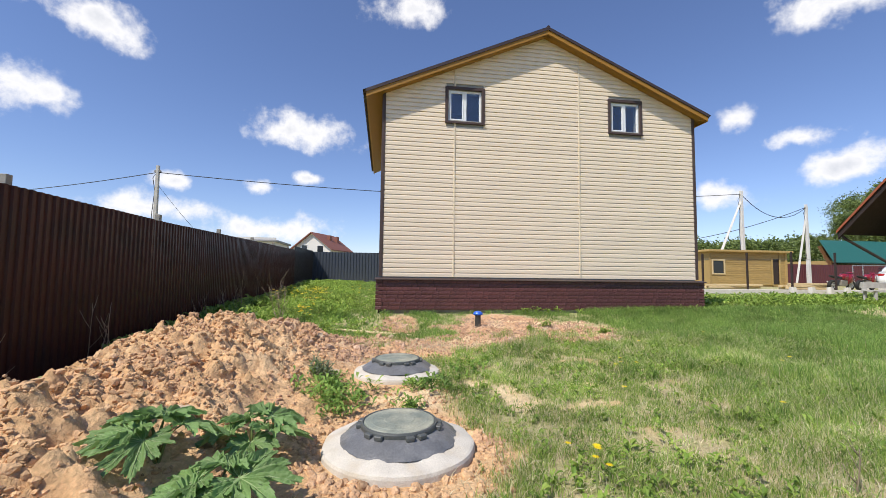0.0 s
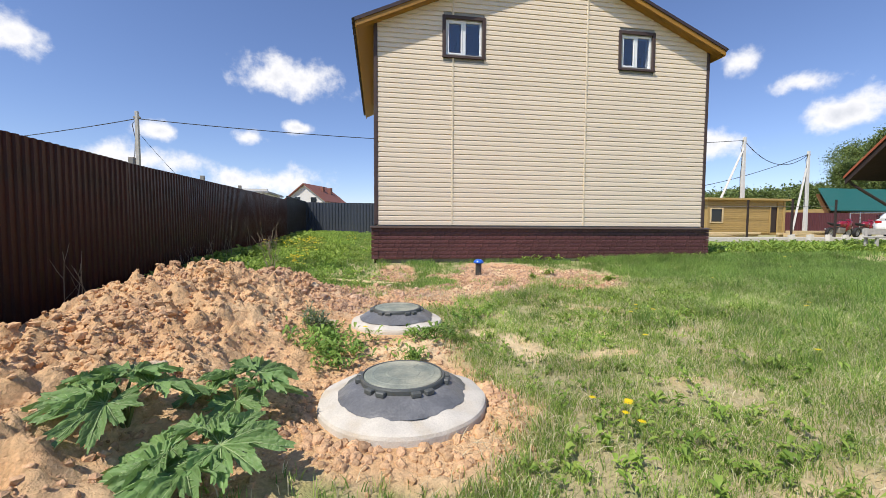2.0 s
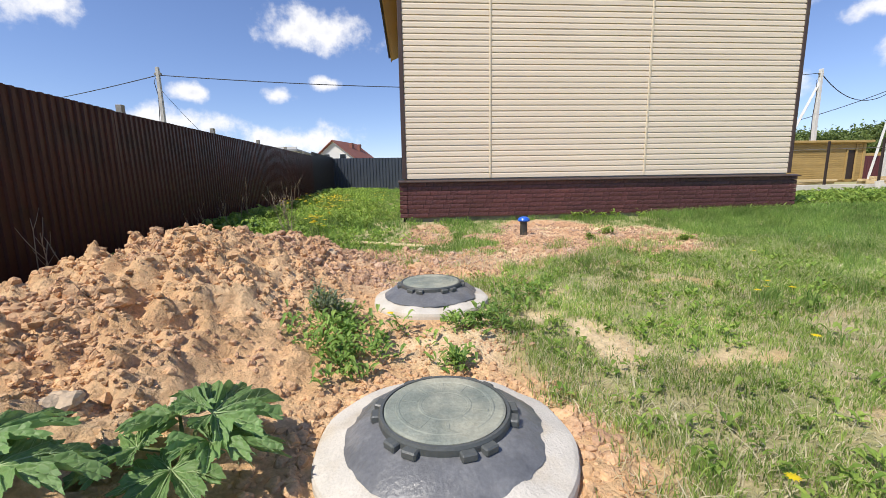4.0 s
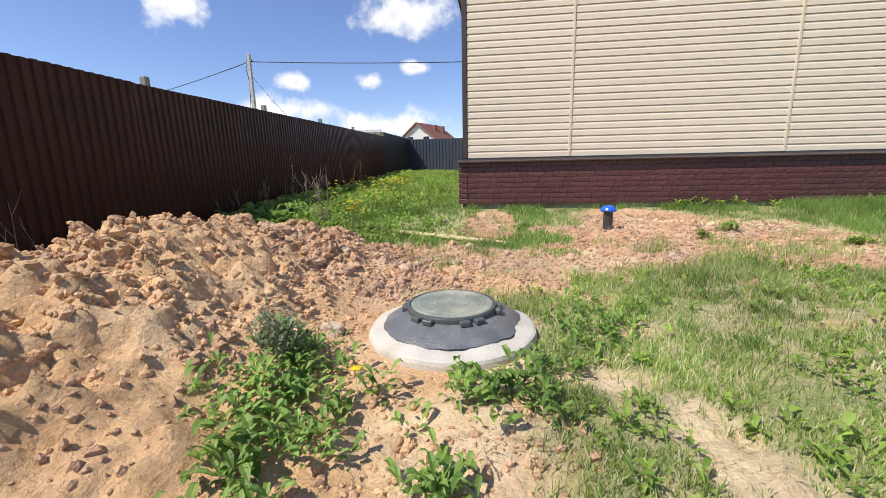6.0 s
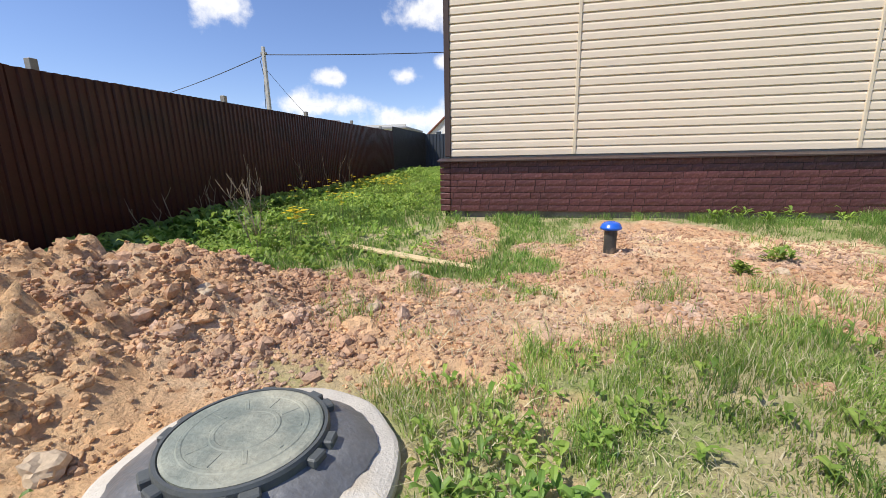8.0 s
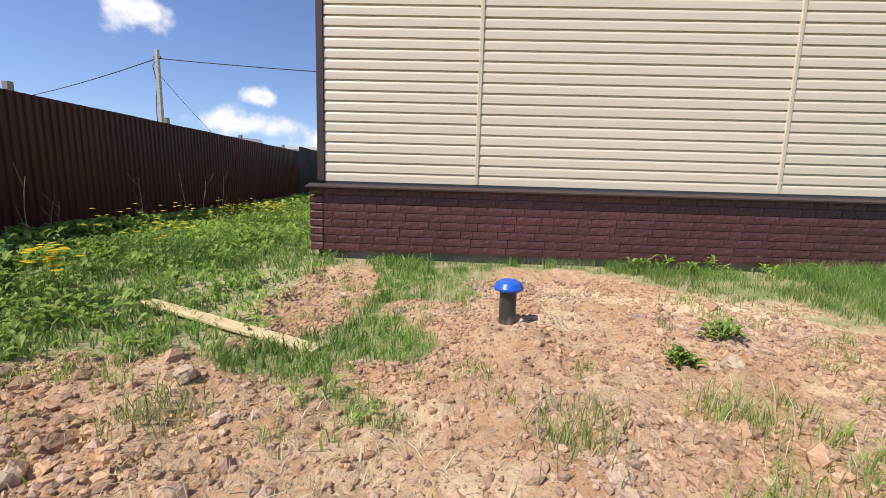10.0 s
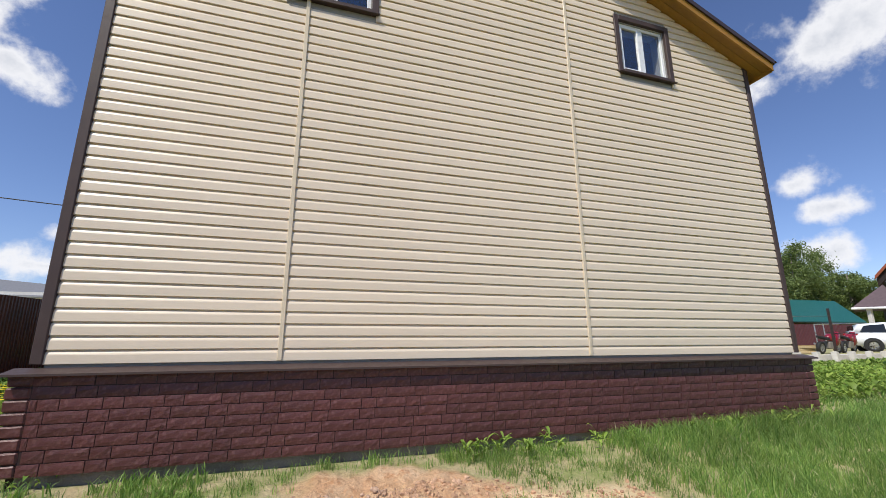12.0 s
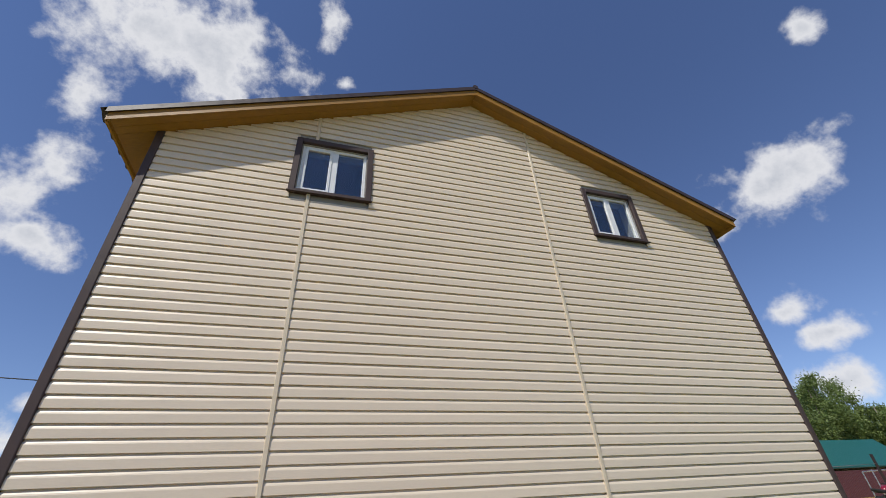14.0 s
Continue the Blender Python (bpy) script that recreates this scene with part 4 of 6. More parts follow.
# ---- grass ----
def blades(name, xy, height, width, mat, label, category="grass", lean=0.5, base=None):
    """Tapered, bent blades: five corners and three triangles each."""
    n = len(xy)
    z = ground_height(xy[:, 0], xy[:, 1]) - 0.006 if base is None else base
    a, b = rng.uniform(0, math.tau, n), rng.uniform(0, math.tau, n)
    side = np.stack([np.cos(a), np.sin(a), np.zeros(n)], 1) * width[:, None] / 2
    out = np.stack([np.cos(b), np.sin(b), np.zeros(n)], 1) * (height * rng.uniform(0.15, 1.0, n) * lean)[:, None]
    root = np.concatenate([xy, z[:, None]], 1)
    up = np.array([0, 0, 1.0])[None] * height[:, None]
    mid, tip = root + up * 0.6 + out * 0.35, root + up * rng.uniform(0.75, 1.0, n)[:, None] + out
    verts = np.stack([root - side, root + side, mid - side * 0.8, mid + side * 0.8, tip], 1)
    tris = np.array([[0, 1, 3], [0, 3, 2], [2, 3, 4]])[None] + (np.arange(n) * 5)[:, None, None]
    return tagged(raw_mesh(name, verts.reshape(-1, 3), tris.reshape(-1, 3), mat), label, category, kind="stuff")


def clumped(x, y, lo=0.35, hi=0.6, size=0.35, seed=60):
    return (1 - soil_share(x, y)) ** 1.5 * (0.16 + 0.84 * step(lo, hi, fbm(x, y, size, 3, seed)))


def tufts(n, x0, x1, y0, y1, keep, spread=0.03, each=7):
    """Roots that stand together in tufts."""
    p = scatter(n, x0, x1, y0, y1, keep)
    p = np.repeat(p, each, 0)
    return p + rng.normal(0, spread, p.shape)


def tall(x, y):
    """How rank the grass grows: short where trodden, high along the wall and far out."""
    t = 0.55 + 0.9 * (fbm(x, y, 1.4, 3, 70) - 0.35) + 0.5 * step(3.0, 6.5, x) + 0.55 * step(11.2, 12.0, y) * step(1.0, 0.0, np.abs(y - 12)) 
    return np.clip(t, 0.35, 1.7)


def lawn(name, spots, h, w, mat, label, lean=0.75):
    spots = spots[~((spots[:, 1] > 12.2) & (spots[:, 0] > -0.15) & (spots[:, 0] < 9.4))]
    hh = tall(spots[:, 0], spots[:, 1]) * rng.uniform(0.5, 1.15, len(spots)) * h
    return blades(name, spots, hh, rng.uniform(0.6, 1.2, len(spots)) * w, mat, label, lean=lean)


lawn("grass_near", tufts(58000, 0.4, 6.8, 1.7, 9.0, lambda x, y: clumped(x, y, 0.34, 0.56), 0.024), 0.13, 0.0052, M_GRASS, "tufted green meadow grass with dry blades")
lawn("rank_tufts", tufts(230, 0.5, 7.5, 1.8, 9.0, lambda x, y: (1 - soil_share(x, y)) ** 2 * (0.35 + 0.65 * step(2.5, 5.0, x)), 0.045, 60), 0.26, 0.0055, M_GRASS_LUSH, "rank dark green tufts standing out of the meadow")
lawn("grass_left", tufts(3500, -0.9, 0.7, 1.6, 4.1, clumped), 0.13, 0.007, M_GRASS, "short green grass before the well")
lawn("grass_behind", tufts(16000, -3.4, 13.5, -6.0, 2.1, lambda x, y: clumped(x, y, 0.3, 0.5) * np.where(y > 1.7, 0.5, 1.0), 0.05), 0.13, 0.011, M_GRASS, "green meadow grass on the near end of the plot")
lawn("grass_mid", tufts(30000, 5.5, 13.5, 2.0, 12.3, lambda x, y: clumped(x, y, 0.3, 0.5)), 0.14, 0.007, M_GRASS_LUSH, "green meadow grass beside the house")
lawn("grass_wall", tufts(17000, 0.2, 9.6, 8.2, 12.22, lambda x, y: clumped(x, y, 0.36, 0.6, 0.45)), 0.11, 0.005, M_GRASS_LUSH, "green grass at the foot of the plinth")
lawn("grass_back", tufts(16000, -3.7, 1.4, 8.6, 28.0, lambda x, y: clumped(x, y, 0.3, 0.5)), 0.16, 0.012, M_GRASS_LUSH, "rank green grass between fence and house")
lawn("grass_far", tufts(11000, 9.5, 32.0, 3.0, 20.3, lambda x, y: clumped(x, y, 0.3, 0.5, 1.2), 0.08), 0.1, 0.022, M_GRASS_LUSH, "green meadow beyond the house")
lawn("thatch", scatter(56000, 0.4, 7.5, 1.7, 9.2, lambda x, y: (1 - 0.6 * soil_share(x, y)) * step(0.42, 0.58, fbm(x, y, 0.8, 3, 90))), 0.1, 0.007, M_THATCH, "dry straw-coloured thatch in the grass", 2.2)
lawn("sprouts", tufts(520, -0.6, 5.0, 7.6, 11.8, lambda x, y: 0.03 + 0.8 * step(0.54, 0.64, fbm(x, y, 0.8, 3, 101)), 0.045, 26), 0.13, 0.006, M_GRASS, "tufts of grass growing out of bare clay")

standing = np.repeat(np.array([[2.2, 8.8], [2.94, 8.96], [0.0, 8.33], [1.8, 8.2], [2.5, 8.1], [2.15, 8.0], [1.3, 8.0], [3.3, 8.4], [2.75, 8.3], [0.35, 8.9]]), 230, 0)
lawn("clay_tufts", standing + rng.normal(0, 0.11, standing.shape), 0.2, 0.0048, M_GRASS, "loose tufts of grass standing on the clay")


# ---- broad-leaved weeds ----
def leaf_mesh(name, root, heading, length, width, rise, mat, label, category="weeds"):
    """Pointed leaves with a fold: seven corners, six triangles each."""
    n = len(root)
    d = np.stack([np.cos(heading), np.sin(heading), np.zeros(n)], 1)
    s = np.stack([-np.sin(heading), np.cos(heading), np.zeros(n)], 1)
    up = np.array([0, 0, 1.0])[None]
    L, W, R = length[:, None], width[:, None], rise[:, None]
    p0 = root
    p1 = root + d * L * 0.4 + up * L * R * 0.55
    p2 = root + d * L * 0.75 + up * L * R * 0.75
    p3 = root + d * L + up * L * R * 0.6
    lift = up * W * 0.22
    verts = np.stack([p0, p1, p2, p3, p1 + s * W / 2 + lift, p1 - s * W / 2 + lift, p2 + s * W * 0.42 + lift, p2 - s * W * 0.42 + lift], 1)
    f = np.array([[0, 4, 1], [0, 1, 5], [1, 4, 6], [1, 6, 2], [1, 2, 7], [1, 7, 5], [2, 6, 3], [2, 3, 7]])
    tris = f[None] + (np.arange(n) * 8)[:, None, None]
    return tagged(raw_mesh(name, verts.reshape(-1, 3), tris.reshape(-1, 3), mat), label, category, kind="stuff")


def weed_patch(name, centres, mat, label, length=(0.05, 0.12), each=9, spread=0.03, high=0.05, slim=0.5, rise=(0.2, 1.1)):
    p = np.repeat(centres, each, 0) + rng.normal(0, spread, (len(centres) * each, 2))
    z = ground_height(p[:, 0], p[:, 1]) + rng.uniform(0, high, len(p))
    n = len(p)
    ln = rng.uniform(*length, n)
    return leaf_mesh(name, np.concatenate([p, z[:, None]], 1), rng.uniform(0, math.tau, n), ln, ln * slim * rng.uniform(0.7, 1.2, n), rng.uniform(*rise, n), mat, label)


def spot_cloud(cx, cy, sx, sy, n):
    return np.stack([rng.normal(cx, sx, n), rng.normal(cy, sy, n)], 1)


back = scatter(3000, -3.5, 0.2, 8.8, 27.5, lambda x, y: (1 - soil_share(x, y)) * step(0.42, 0.62, fbm(x, y, 1.3, 3, 95) + 0.22 * step(-0.9, -2.2, x)) * (1 - 0.8 * step(-1.6, -0.9, x)))
weed_patch("weeds_back", back, M_WEED, "dense broad-leaved weeds between fence and house", (0.04, 0.10), 11, 0.06, 0.12, 0.6)
tall_weeds = scatter(380, -3.3, -0.9, 10.0, 17.0, lambda x, y: step(0.35, 0.6, fbm(x, y, 1.0, 3, 97)))
weed_patch("tall_weeds", tall_weeds, M_WEED, "taller leafy weeds near the fence", (0.06, 0.13), 10, 0.07, 0.26, 0.5)
for cx, cy, sx, sy, n in ((-0.38, 5.98, 0.13, 0.17, 40), (-0.45, 5.6, 0.10, 0.1, 16), (0.53, 6.08, 0.10, 0.12, 26), (0.72, 6.45, 0.09, 0.08, 12), (1.1, 6.85, 0.12, 0.06, 14), (0.3, 5.55, 0.05, 0.05, 8), (-0.55, 6.25, 0.08, 0.12, 18)):
    c = spot_cloud(cx, cy, sx * 1.35, sy * 1.35, n)
    c = c[(np.hypot(c[:, 0] - WELLS[0][0], c[:, 1] - WELLS[0][1]) > 0.66) & (np.hypot(c[:, 0] - WELLS[1][0], c[:, 1] - WELLS[1][1]) > 0.64)]
    weed_patch("weed_patch", c, M_WELL_WEED, "low leafy weeds on the sand beside the wells", (0.03, 0.085), 12, 0.032, 0.10, 0.42)
lawn_weeds = scatter(2600, 0.7, 8.0, 1.9, 9.5, lambda x, y: (1 - soil_share(x, y)) * (0.25 + 0.75 * step(0.45, 0.6, fbm(x, y, 0.7, 3, 99))))
weed_patch("lawn_weeds", lawn_weeds, M_WEED, "leaf rosettes scattered in the grass", (0.025, 0.075), 9, 0.024, 0.07, 0.42)
wall_weeds = np.stack([rng.uniform(3.6, 9.3, 26), rng.uniform(11.85, 12.15, 26)], 1)
weed_patch("wall_weeds", wall_weeds, M_WEED, "young weeds along the plinth", (0.07, 0.13), 12, 0.03, 0.14, 0.3)
for cx, cy, mat in ((3.55, 10.0, M_WEED), (3.06, 9.6, M_WEED), (4.5, 9.3, M_WEED)):
    weed_patch("young_plant", spot_cloud(cx, cy, 0.05, 0.05, 9), mat, "young leafy plant on bare clay", (0.045, 0.10), 9, 0.025, 0.07, 0.4)
weed_patch("wormwood", spot_cloud(-0.62, 6.25, 0.05, 0.05, 22), leaf_material("wormwood_leaf", (0.22, 0.27, 0.15), (0.32, 0.37, 0.22)), "grey-green feathery wormwood on the sand", (0.03, 0.07), 14, 0.03, 0.2, 0.3, (0.4, 1.4))
fence_weeds = np.stack([rng.uniform(-3.75, -3.1, 520), rng.uniform(7.5, 23, 520)], 1)
weed_patch("fence_weeds", fence_weeds, M_WEED, "weeds in the shade of the fence", (0.07, 0.2), 8, 0.06, 0.15, 0.6)


# ---- hogweed with large lobed leaves ----
def hogweed_leaf(size, seed):
    """A broad leaf with overlapping toothed lobes and its pale ribs; the stalk meets it at the origin, the tip is along +x."""
    r = random.Random(seed)
    bm, ribs = bmesh.new(), bmesh.new()
    n, rings = 280, (0.0, 0.16, 0.32, 0.48, 0.64, 0.82, 1.0)
    lobes = [(-140, 0.52), (-104, 0.72), (-68, 0.86), (-34, 0.98), (0, 1.12), (34, 0.98), (68, 0.86), (104, 0.72), (140, 0.52)]
    lobes = [(at + r.uniform(-5, 5), ln * r.uniform(0.9, 1.08)) for at, ln in lobes]
    phase = r.uniform(0, 6)

    def reach(deg):
        best = 0.0
        for at, ln in lobes:
            best = max(best, ln * max(0.0, 1 - (abs(deg - at) / 24.0) ** 2.2))
        tooth = abs(((deg / 3.6 + phase) % 1.0) - 0.5) * 2
        lobule = abs(((deg / 11.5 + phase * 0.5) % 1.0) - 0.5) * 2
        return max(best, 0.52) * (0.80 + 0.10 * tooth + 0.16 * lobule)

    def surface(deg, far, f):
        near_lobe = min(abs(deg - at) for at, _ in lobes)
        q = far * f
        x, y = q * math.cos(radians(deg)), q * math.sin(radians(deg))
        fold = 0.07 * f * min(near_lobe / 15.0, 1.0) ** 1.1 + 0.03 * f * math.sin(radians(deg) * 31 + phase)
        z = 0.12 * f - 0.20 * q * q + fold + 0.06 * noise.noise(Vector((x * 5, y * 5, seed))) + 0.03 * noise.noise(Vector((x * 13, y * 13, seed)))
        return Vector((x, y * 0.95, z)) * size

    vs = []
    centre = bm.verts.new((0, 0, 0))
    for i in range(n + 1):
        deg = -160 + 320 * i / n
        far = reach(deg)
        vs.append([bm.verts.new(surface(deg, far, f)) for f in rings[1:]])
    for i in range(n):
        bm.faces.new((centre, vs[i][0], vs[i + 1][0]))
        for k in range(len(rings) - 2):
            bm.faces.new((vs[i][k], vs[i][k + 1], vs[i + 1][k + 1], vs[i + 1][k]))
    bmesh.ops.recalc_face_normals(bm, faces=bm.faces)
    for at, ln in lobes:
        far = reach(at) * 0.92
        tube(ribs, [Vector((0, 0, 0.002))] + [surface(at, far, f) + Vector((0, 0, 0.003)) for f in (0.25, 0.5, 0.75, 1.0)], 0.011 * size * (1.4 if ln > 1 else 1.0), 5, 0.3)
        for f in (0.35, 0.55, 0.75):
            for side in (-1, 1):
                tube(ribs, [surface(at, far, f) + Vector((0, 0, 0.002)), surface(at + side * 11 * (1.1 - f * 0.4), far, f + 0.2) + Vector((0, 0, 0.002))], 0.0055 * size, 4, 0.4)
    return bm, ribs


def make_hogweed(x, y, leaves, seed):
    r = random.Random(seed)
    z = float(ground_height(x, y))
    plant = thing("hogweed", "young hogweed with large deeply lobed green leaves on sand", "plant", "hogweed beside the heap", at=(x, y, z - 0.03))
    for k, (heading, size, reach, high) in enumerate(leaves):
        a = radians(heading)
        tip = Vector((math.cos(a) * reach, math.sin(a) * reach, high))
        bm = bmesh.new()
        tube(bm, [(0, 0, -0.03), tip * 0.4 + Vector((0, 0, high * 0.35)), tip], 0.011, 7, 0.6)
        part("stalk", bm, M_STALK, plant, smooth=True)
        blade, ribs = hogweed_leaf(size, seed * 10 + k)
        leaf = part("leaf", blade, M_HOGWEED, plant, smooth=True)
        leaf.matrix_basis = Matrix.Translation(tip) @ Euler((radians(r.uniform(-16, 16)), radians(r.uniform(-2, 16)), a + radians(r.uniform(-15, 15)))).to_matrix().to_4x4()
        part("rib", ribs, M_RIB, leaf, "pale green leaf ribs", True)
    return plant


make_hogweed(-1.26, 4.2, ((190, 0.28, 0.12, 0.22), (95, 0.26, 0.10, 0.26), (255, 0.27, 0.10, 0.18), (15, 0.25, 0.12, 0.22), (140, 0.25, 0.12, 0.24)), 3)
make_hogweed(-0.84, 4.58, ((120, 0.27, 0.10, 0.19), (40, 0.30, 0.11, 0.20), (340, 0.28, 0.13, 0.15), (200, 0.27, 0.14, 0.15), (280, 0.24, 0.12, 0.10)), 5)
make_hogweed(-0.82, 3.92, ((185, 0.29, 0.10, 0.19), (275, 0.29, 0.11, 0.15), (350, 0.30, 0.12, 0.20), (75, 0.26, 0.08, 0.23), (230, 0.28, 0.14, 0.15)), 8)
make_hogweed(-3.2, 9.3, ((10, 0.28, 0.14, 0.2), (120, 0.26, 0.12, 0.2), (250, 0.26, 0.12, 0.16)), 11)
make_hogweed(-3.0, 10.9, ((340, 0.27, 0.14, 0.22), (90, 0.25, 0.12, 0.2), (220, 0.26, 0.12, 0.16)), 12)


# ---- yellow flowers ----
def petal_heads(name, xyz, size, label):
    """Flat heads of eleven pointed petals."""
    n, k = len(xyz), 11
    a = np.arange(k) * math.tau / k
    ring = np.stack([np.cos(a), np.sin(a), 0.15 + 0 * a], 1)
    left = np.stack([np.cos(a - 0.28) * 0.6, np.sin(a - 0.28) * 0.6, 0.2 + 0 * a], 1)
    right = np.stack([np.cos(a + 0.28) * 0.6, np.sin(a + 0.28) * 0.6, 0.2 + 0 * a], 1)
    one = np.concatenate([ring, left, right, [[0, 0, 0.35]]])
    f = np.array([t for i in range(k) for t in ((i, 2 * k + i, k + i), (3 * k, k + i, 2 * k + i))])
    verts = one[None] * size[:, None, None] + xyz[:, None]
    tris = f[None] + (np.arange(n) * len(one))[:, None, None]
    return tagged(raw_mesh(name, verts.reshape(-1, 3), tris.reshape(-1, 3), M_YELLOW), label, "flowers", kind="stuff")


for tag_, centres in (("back", np.concatenate([spot_cloud(-2.2, 14.8, 0.3, 0.9, 90), spot_cloud(-1.61, 10.34, 0.08, 0.08, 34), spot_cloud(-1.6, 11.7, 0.12, 0.14, 26), spot_cloud(-2.2, 15.5, 0.2, 0.2, 30), spot_cloud(-1.0, 17.5, 0.4, 1.0, 16), spot_cloud(-2.5, 12.4, 0.2, 0.4, 16)])),
                      ("lawn", np.array([[2.68, 5.83], [2.65, 5.87], [2.71, 5.86], [2.86, 5.8], [1.37, 4.0], [1.42, 3.93], [1.4, 4.03], [1.35, 3.95], [1.28, 4.2], [5.3, 6.2], [-0.12, 6.0], [8.9, 9.5], [10.5, 11.0], [3.4, 4.6], [4.4, 5.5], [2.2, 5.0], [3.9, 7.3], [6.1, 5.2], [5.6, 8.0]]))):
    z = ground_height(centres[:, 0], centres[:, 1]) + rng.uniform(0.16, 0.32, len(centres)) + (0.2 if tag_ == "back" else 0)
    petal_heads("flower_heads", np.concatenate([centres, z[:, None]], 1), rng.uniform(0.024, 0.034, len(centres)) * np.where(centres[:, 1] > 10.0, 1.5, 0.8 if tag_ == "back" else 1.0), "yellow flowers among the weeds" if tag_ == "back" else "yellow dandelions in the grass")
    stem = np.repeat(centres, 1, 0)
    blades("flower_stems", stem, (z - ground_height(centres[:, 0], centres[:, 1])) * 1.1, np.full(len(stem), 0.005), M_STALK, "thin green flower stems", "flowers", 0.02)


# ---- dead stalks by the fence ----
def make_dead_stalk(x, y, h, seed, twigs=4):
    r = random.Random(seed)
    plant = thing("dead_weed", "dry brown weed stalk standing near the fence", "plant", "dead stalks by the fence", at=(x, y, float(ground_height(x, y)) - 0.02))
    lean = Vector((r.uniform(-0.25, 0.25), r.uniform(-0.25, 0.25), 1))
    pts = [lean * h * f + Vector((r.uniform(-0.01, 0.01), r.uniform(-0.01, 0.01), 0)) for f in (0, 0.3, 0.6, 0.85, 1)]
    part("stalk", tube(bmesh.new(), pts, 0.006, 5, 0.4), M_DRY, plant, smooth=True)
    for k in range(twigs):
        p = pts[1 + k % 3]
        d = Vector((r.uniform(-1, 1), r.uniform(-1, 1), r.uniform(0.8, 1.6))).normalized() * h * r.uniform(0.2, 0.4)
        part("twig", tube(bmesh.new(), [p, p + d * 0.5, p + d + Vector((0, 0, 0.03))], 0.0035, 4, 0.5), M_DRY, plant, smooth=True)


r_ = random.Random(4)
for k in range(26):
    make_dead_stalk(r_.uniform(-3.7, -3.2), r_.uniform(4.5, 17), r_.uniform(0.4, 0.95), 100 + k, 3)
for k, (x, y) in enumerate(((-1.95, 9.95), (-1.9, 10.03), (-2.0, 10.07), (-1.88, 9.91))):
    make_dead_stalk(x, y, 0.8, 200 + k, 12)
make_dead_stalk(2.75, 3.6, 0.3, 300, 8)

# ---- planks in the grass ----
for k, (x, y, ln, turn) in enumerate(((-0.17, 10.27, 2.0, -23.5),)):
    plank = part("plank", boxed(-ln / 2, ln / 2, -0.06, 0.06, 0, 0.03, 0.004), M_TIMBER, None, "raw pale pine board lying on the clay")
    plank.matrix_world = Matrix.Translation((x, y, float(ground_height(x, y)) + 0.035)) @ pose(0, 0, 0, 2, 1.5, turn)
    tagged(plank, "", "plank", "boards on the clay")

# ---- poles and cables ----
def height_at(x, y):
    return float(ground_height(x, y, False))


def make_pole(x, y, top, mat, label, brace=None, lean=(0, 0), side=0.1):
    z = height_at(x, y) - 0.3
    pole = thing("utility_pole", label, "utility pole", "utility poles", at=(x, y, z))
    h = top - z
    bm = bmesh.new()
    for v in bmesh.ops.create_cube(bm, size=1)["verts"]:
        up = v.co.z + 0.5
        w = side * (1.25 - 0.45 * up)
        v.co = Vector((v.co.x * 2 * w + lean[0] * up, v.co.y * 2 * w + lean[1] * up, up * h))
    bmesh.ops.bevel(bm, geom=list(bm.edges), offset=0.012, segments=1, affect="EDGES")
    part("shaft", bm, mat, pole)
    if brace:
        bm = bmesh.new()
        tube(bm, [(brace[0] - x, brace[1] - y, 0), (lean[0] * 0.8, lean[1] * 0.8, h * 0.9)], side * 1.05, 4, 0.8)
        part("brace", bm, mat, pole)
    for k in (-1, 1):
        part("bracket", boxed(lean[0] - 0.04 + k * 0.14, lean[0] + 0.04 + k * 0.14, -0.06, 0.06, h - 0.42, h - 0.3, 0.01), M_STEEL, pole)
    bm = bmesh.new()
    tube(bm, [(-side * 1.6, 0, h * 0.35), (-side * 2.2, 0, h * 0.6), (-side * 1.2, 0, h * 0.8), (-side * 2.6, 0, h * 0.9), (0, 0, h - 0.35)], 0.02, 5)
    part("drop_wire", bm, M_CABLE, pole)
    return pole


make_pole(-13.85, 28.46, 8.53, M_POLE, "weathered grey concrete utility pole behind the fence")
make_pole(31.27, 32.9, 9.8, M_POLE_WHITE, "pale concrete utility pole with a leaning brace", (28.04, 33.4), side=0.13)
make_pole(41.07, 35.5, 9.4, M_POLE_WHITE, "pale concrete utility pole with a second leaning leg", (39.99, 35.9), side=0.12)
make_pole(-52.0, 49.0, 9.5, M_POLE, "far grey utility pole behind the fence")


def make_cable(a, b, sag, radius=0.025, name="cable"):
    a, b = Vector(a), Vector(b)
    bm = bmesh.new()
    pts = [a.lerp(b, k / 24) - Vector((0, 0, sag * 4 * (k / 24) * (1 - k / 24))) for k in range(25)]
    tube(bm, pts, radius, 5)
    ob = part(name, bm, M_CABLE, None, "black overhead cable hanging between poles", True)
    tagged(ob, "", "cable", "overhead cables")


make_cable((-13.85, 28.46, 8.1), (31.27, 32.9, 9.50), 0.9)
make_cable((-52.0, 49.0, 9.2), (-13.85, 28.46, 8.1), 0.7)
make_cable((31.27, 32.9, 9.50), (41.07, 35.5, 9.10), 1.5, 0.03)
make_cable((24.0, 44.0, 5.6), (41.07, 35.5, 9.10), 1.2, 0.03)
make_cable((-13.8, 28.5, 7.3), (-11.0, 31.5, 3.0), 0.2, 0.012)

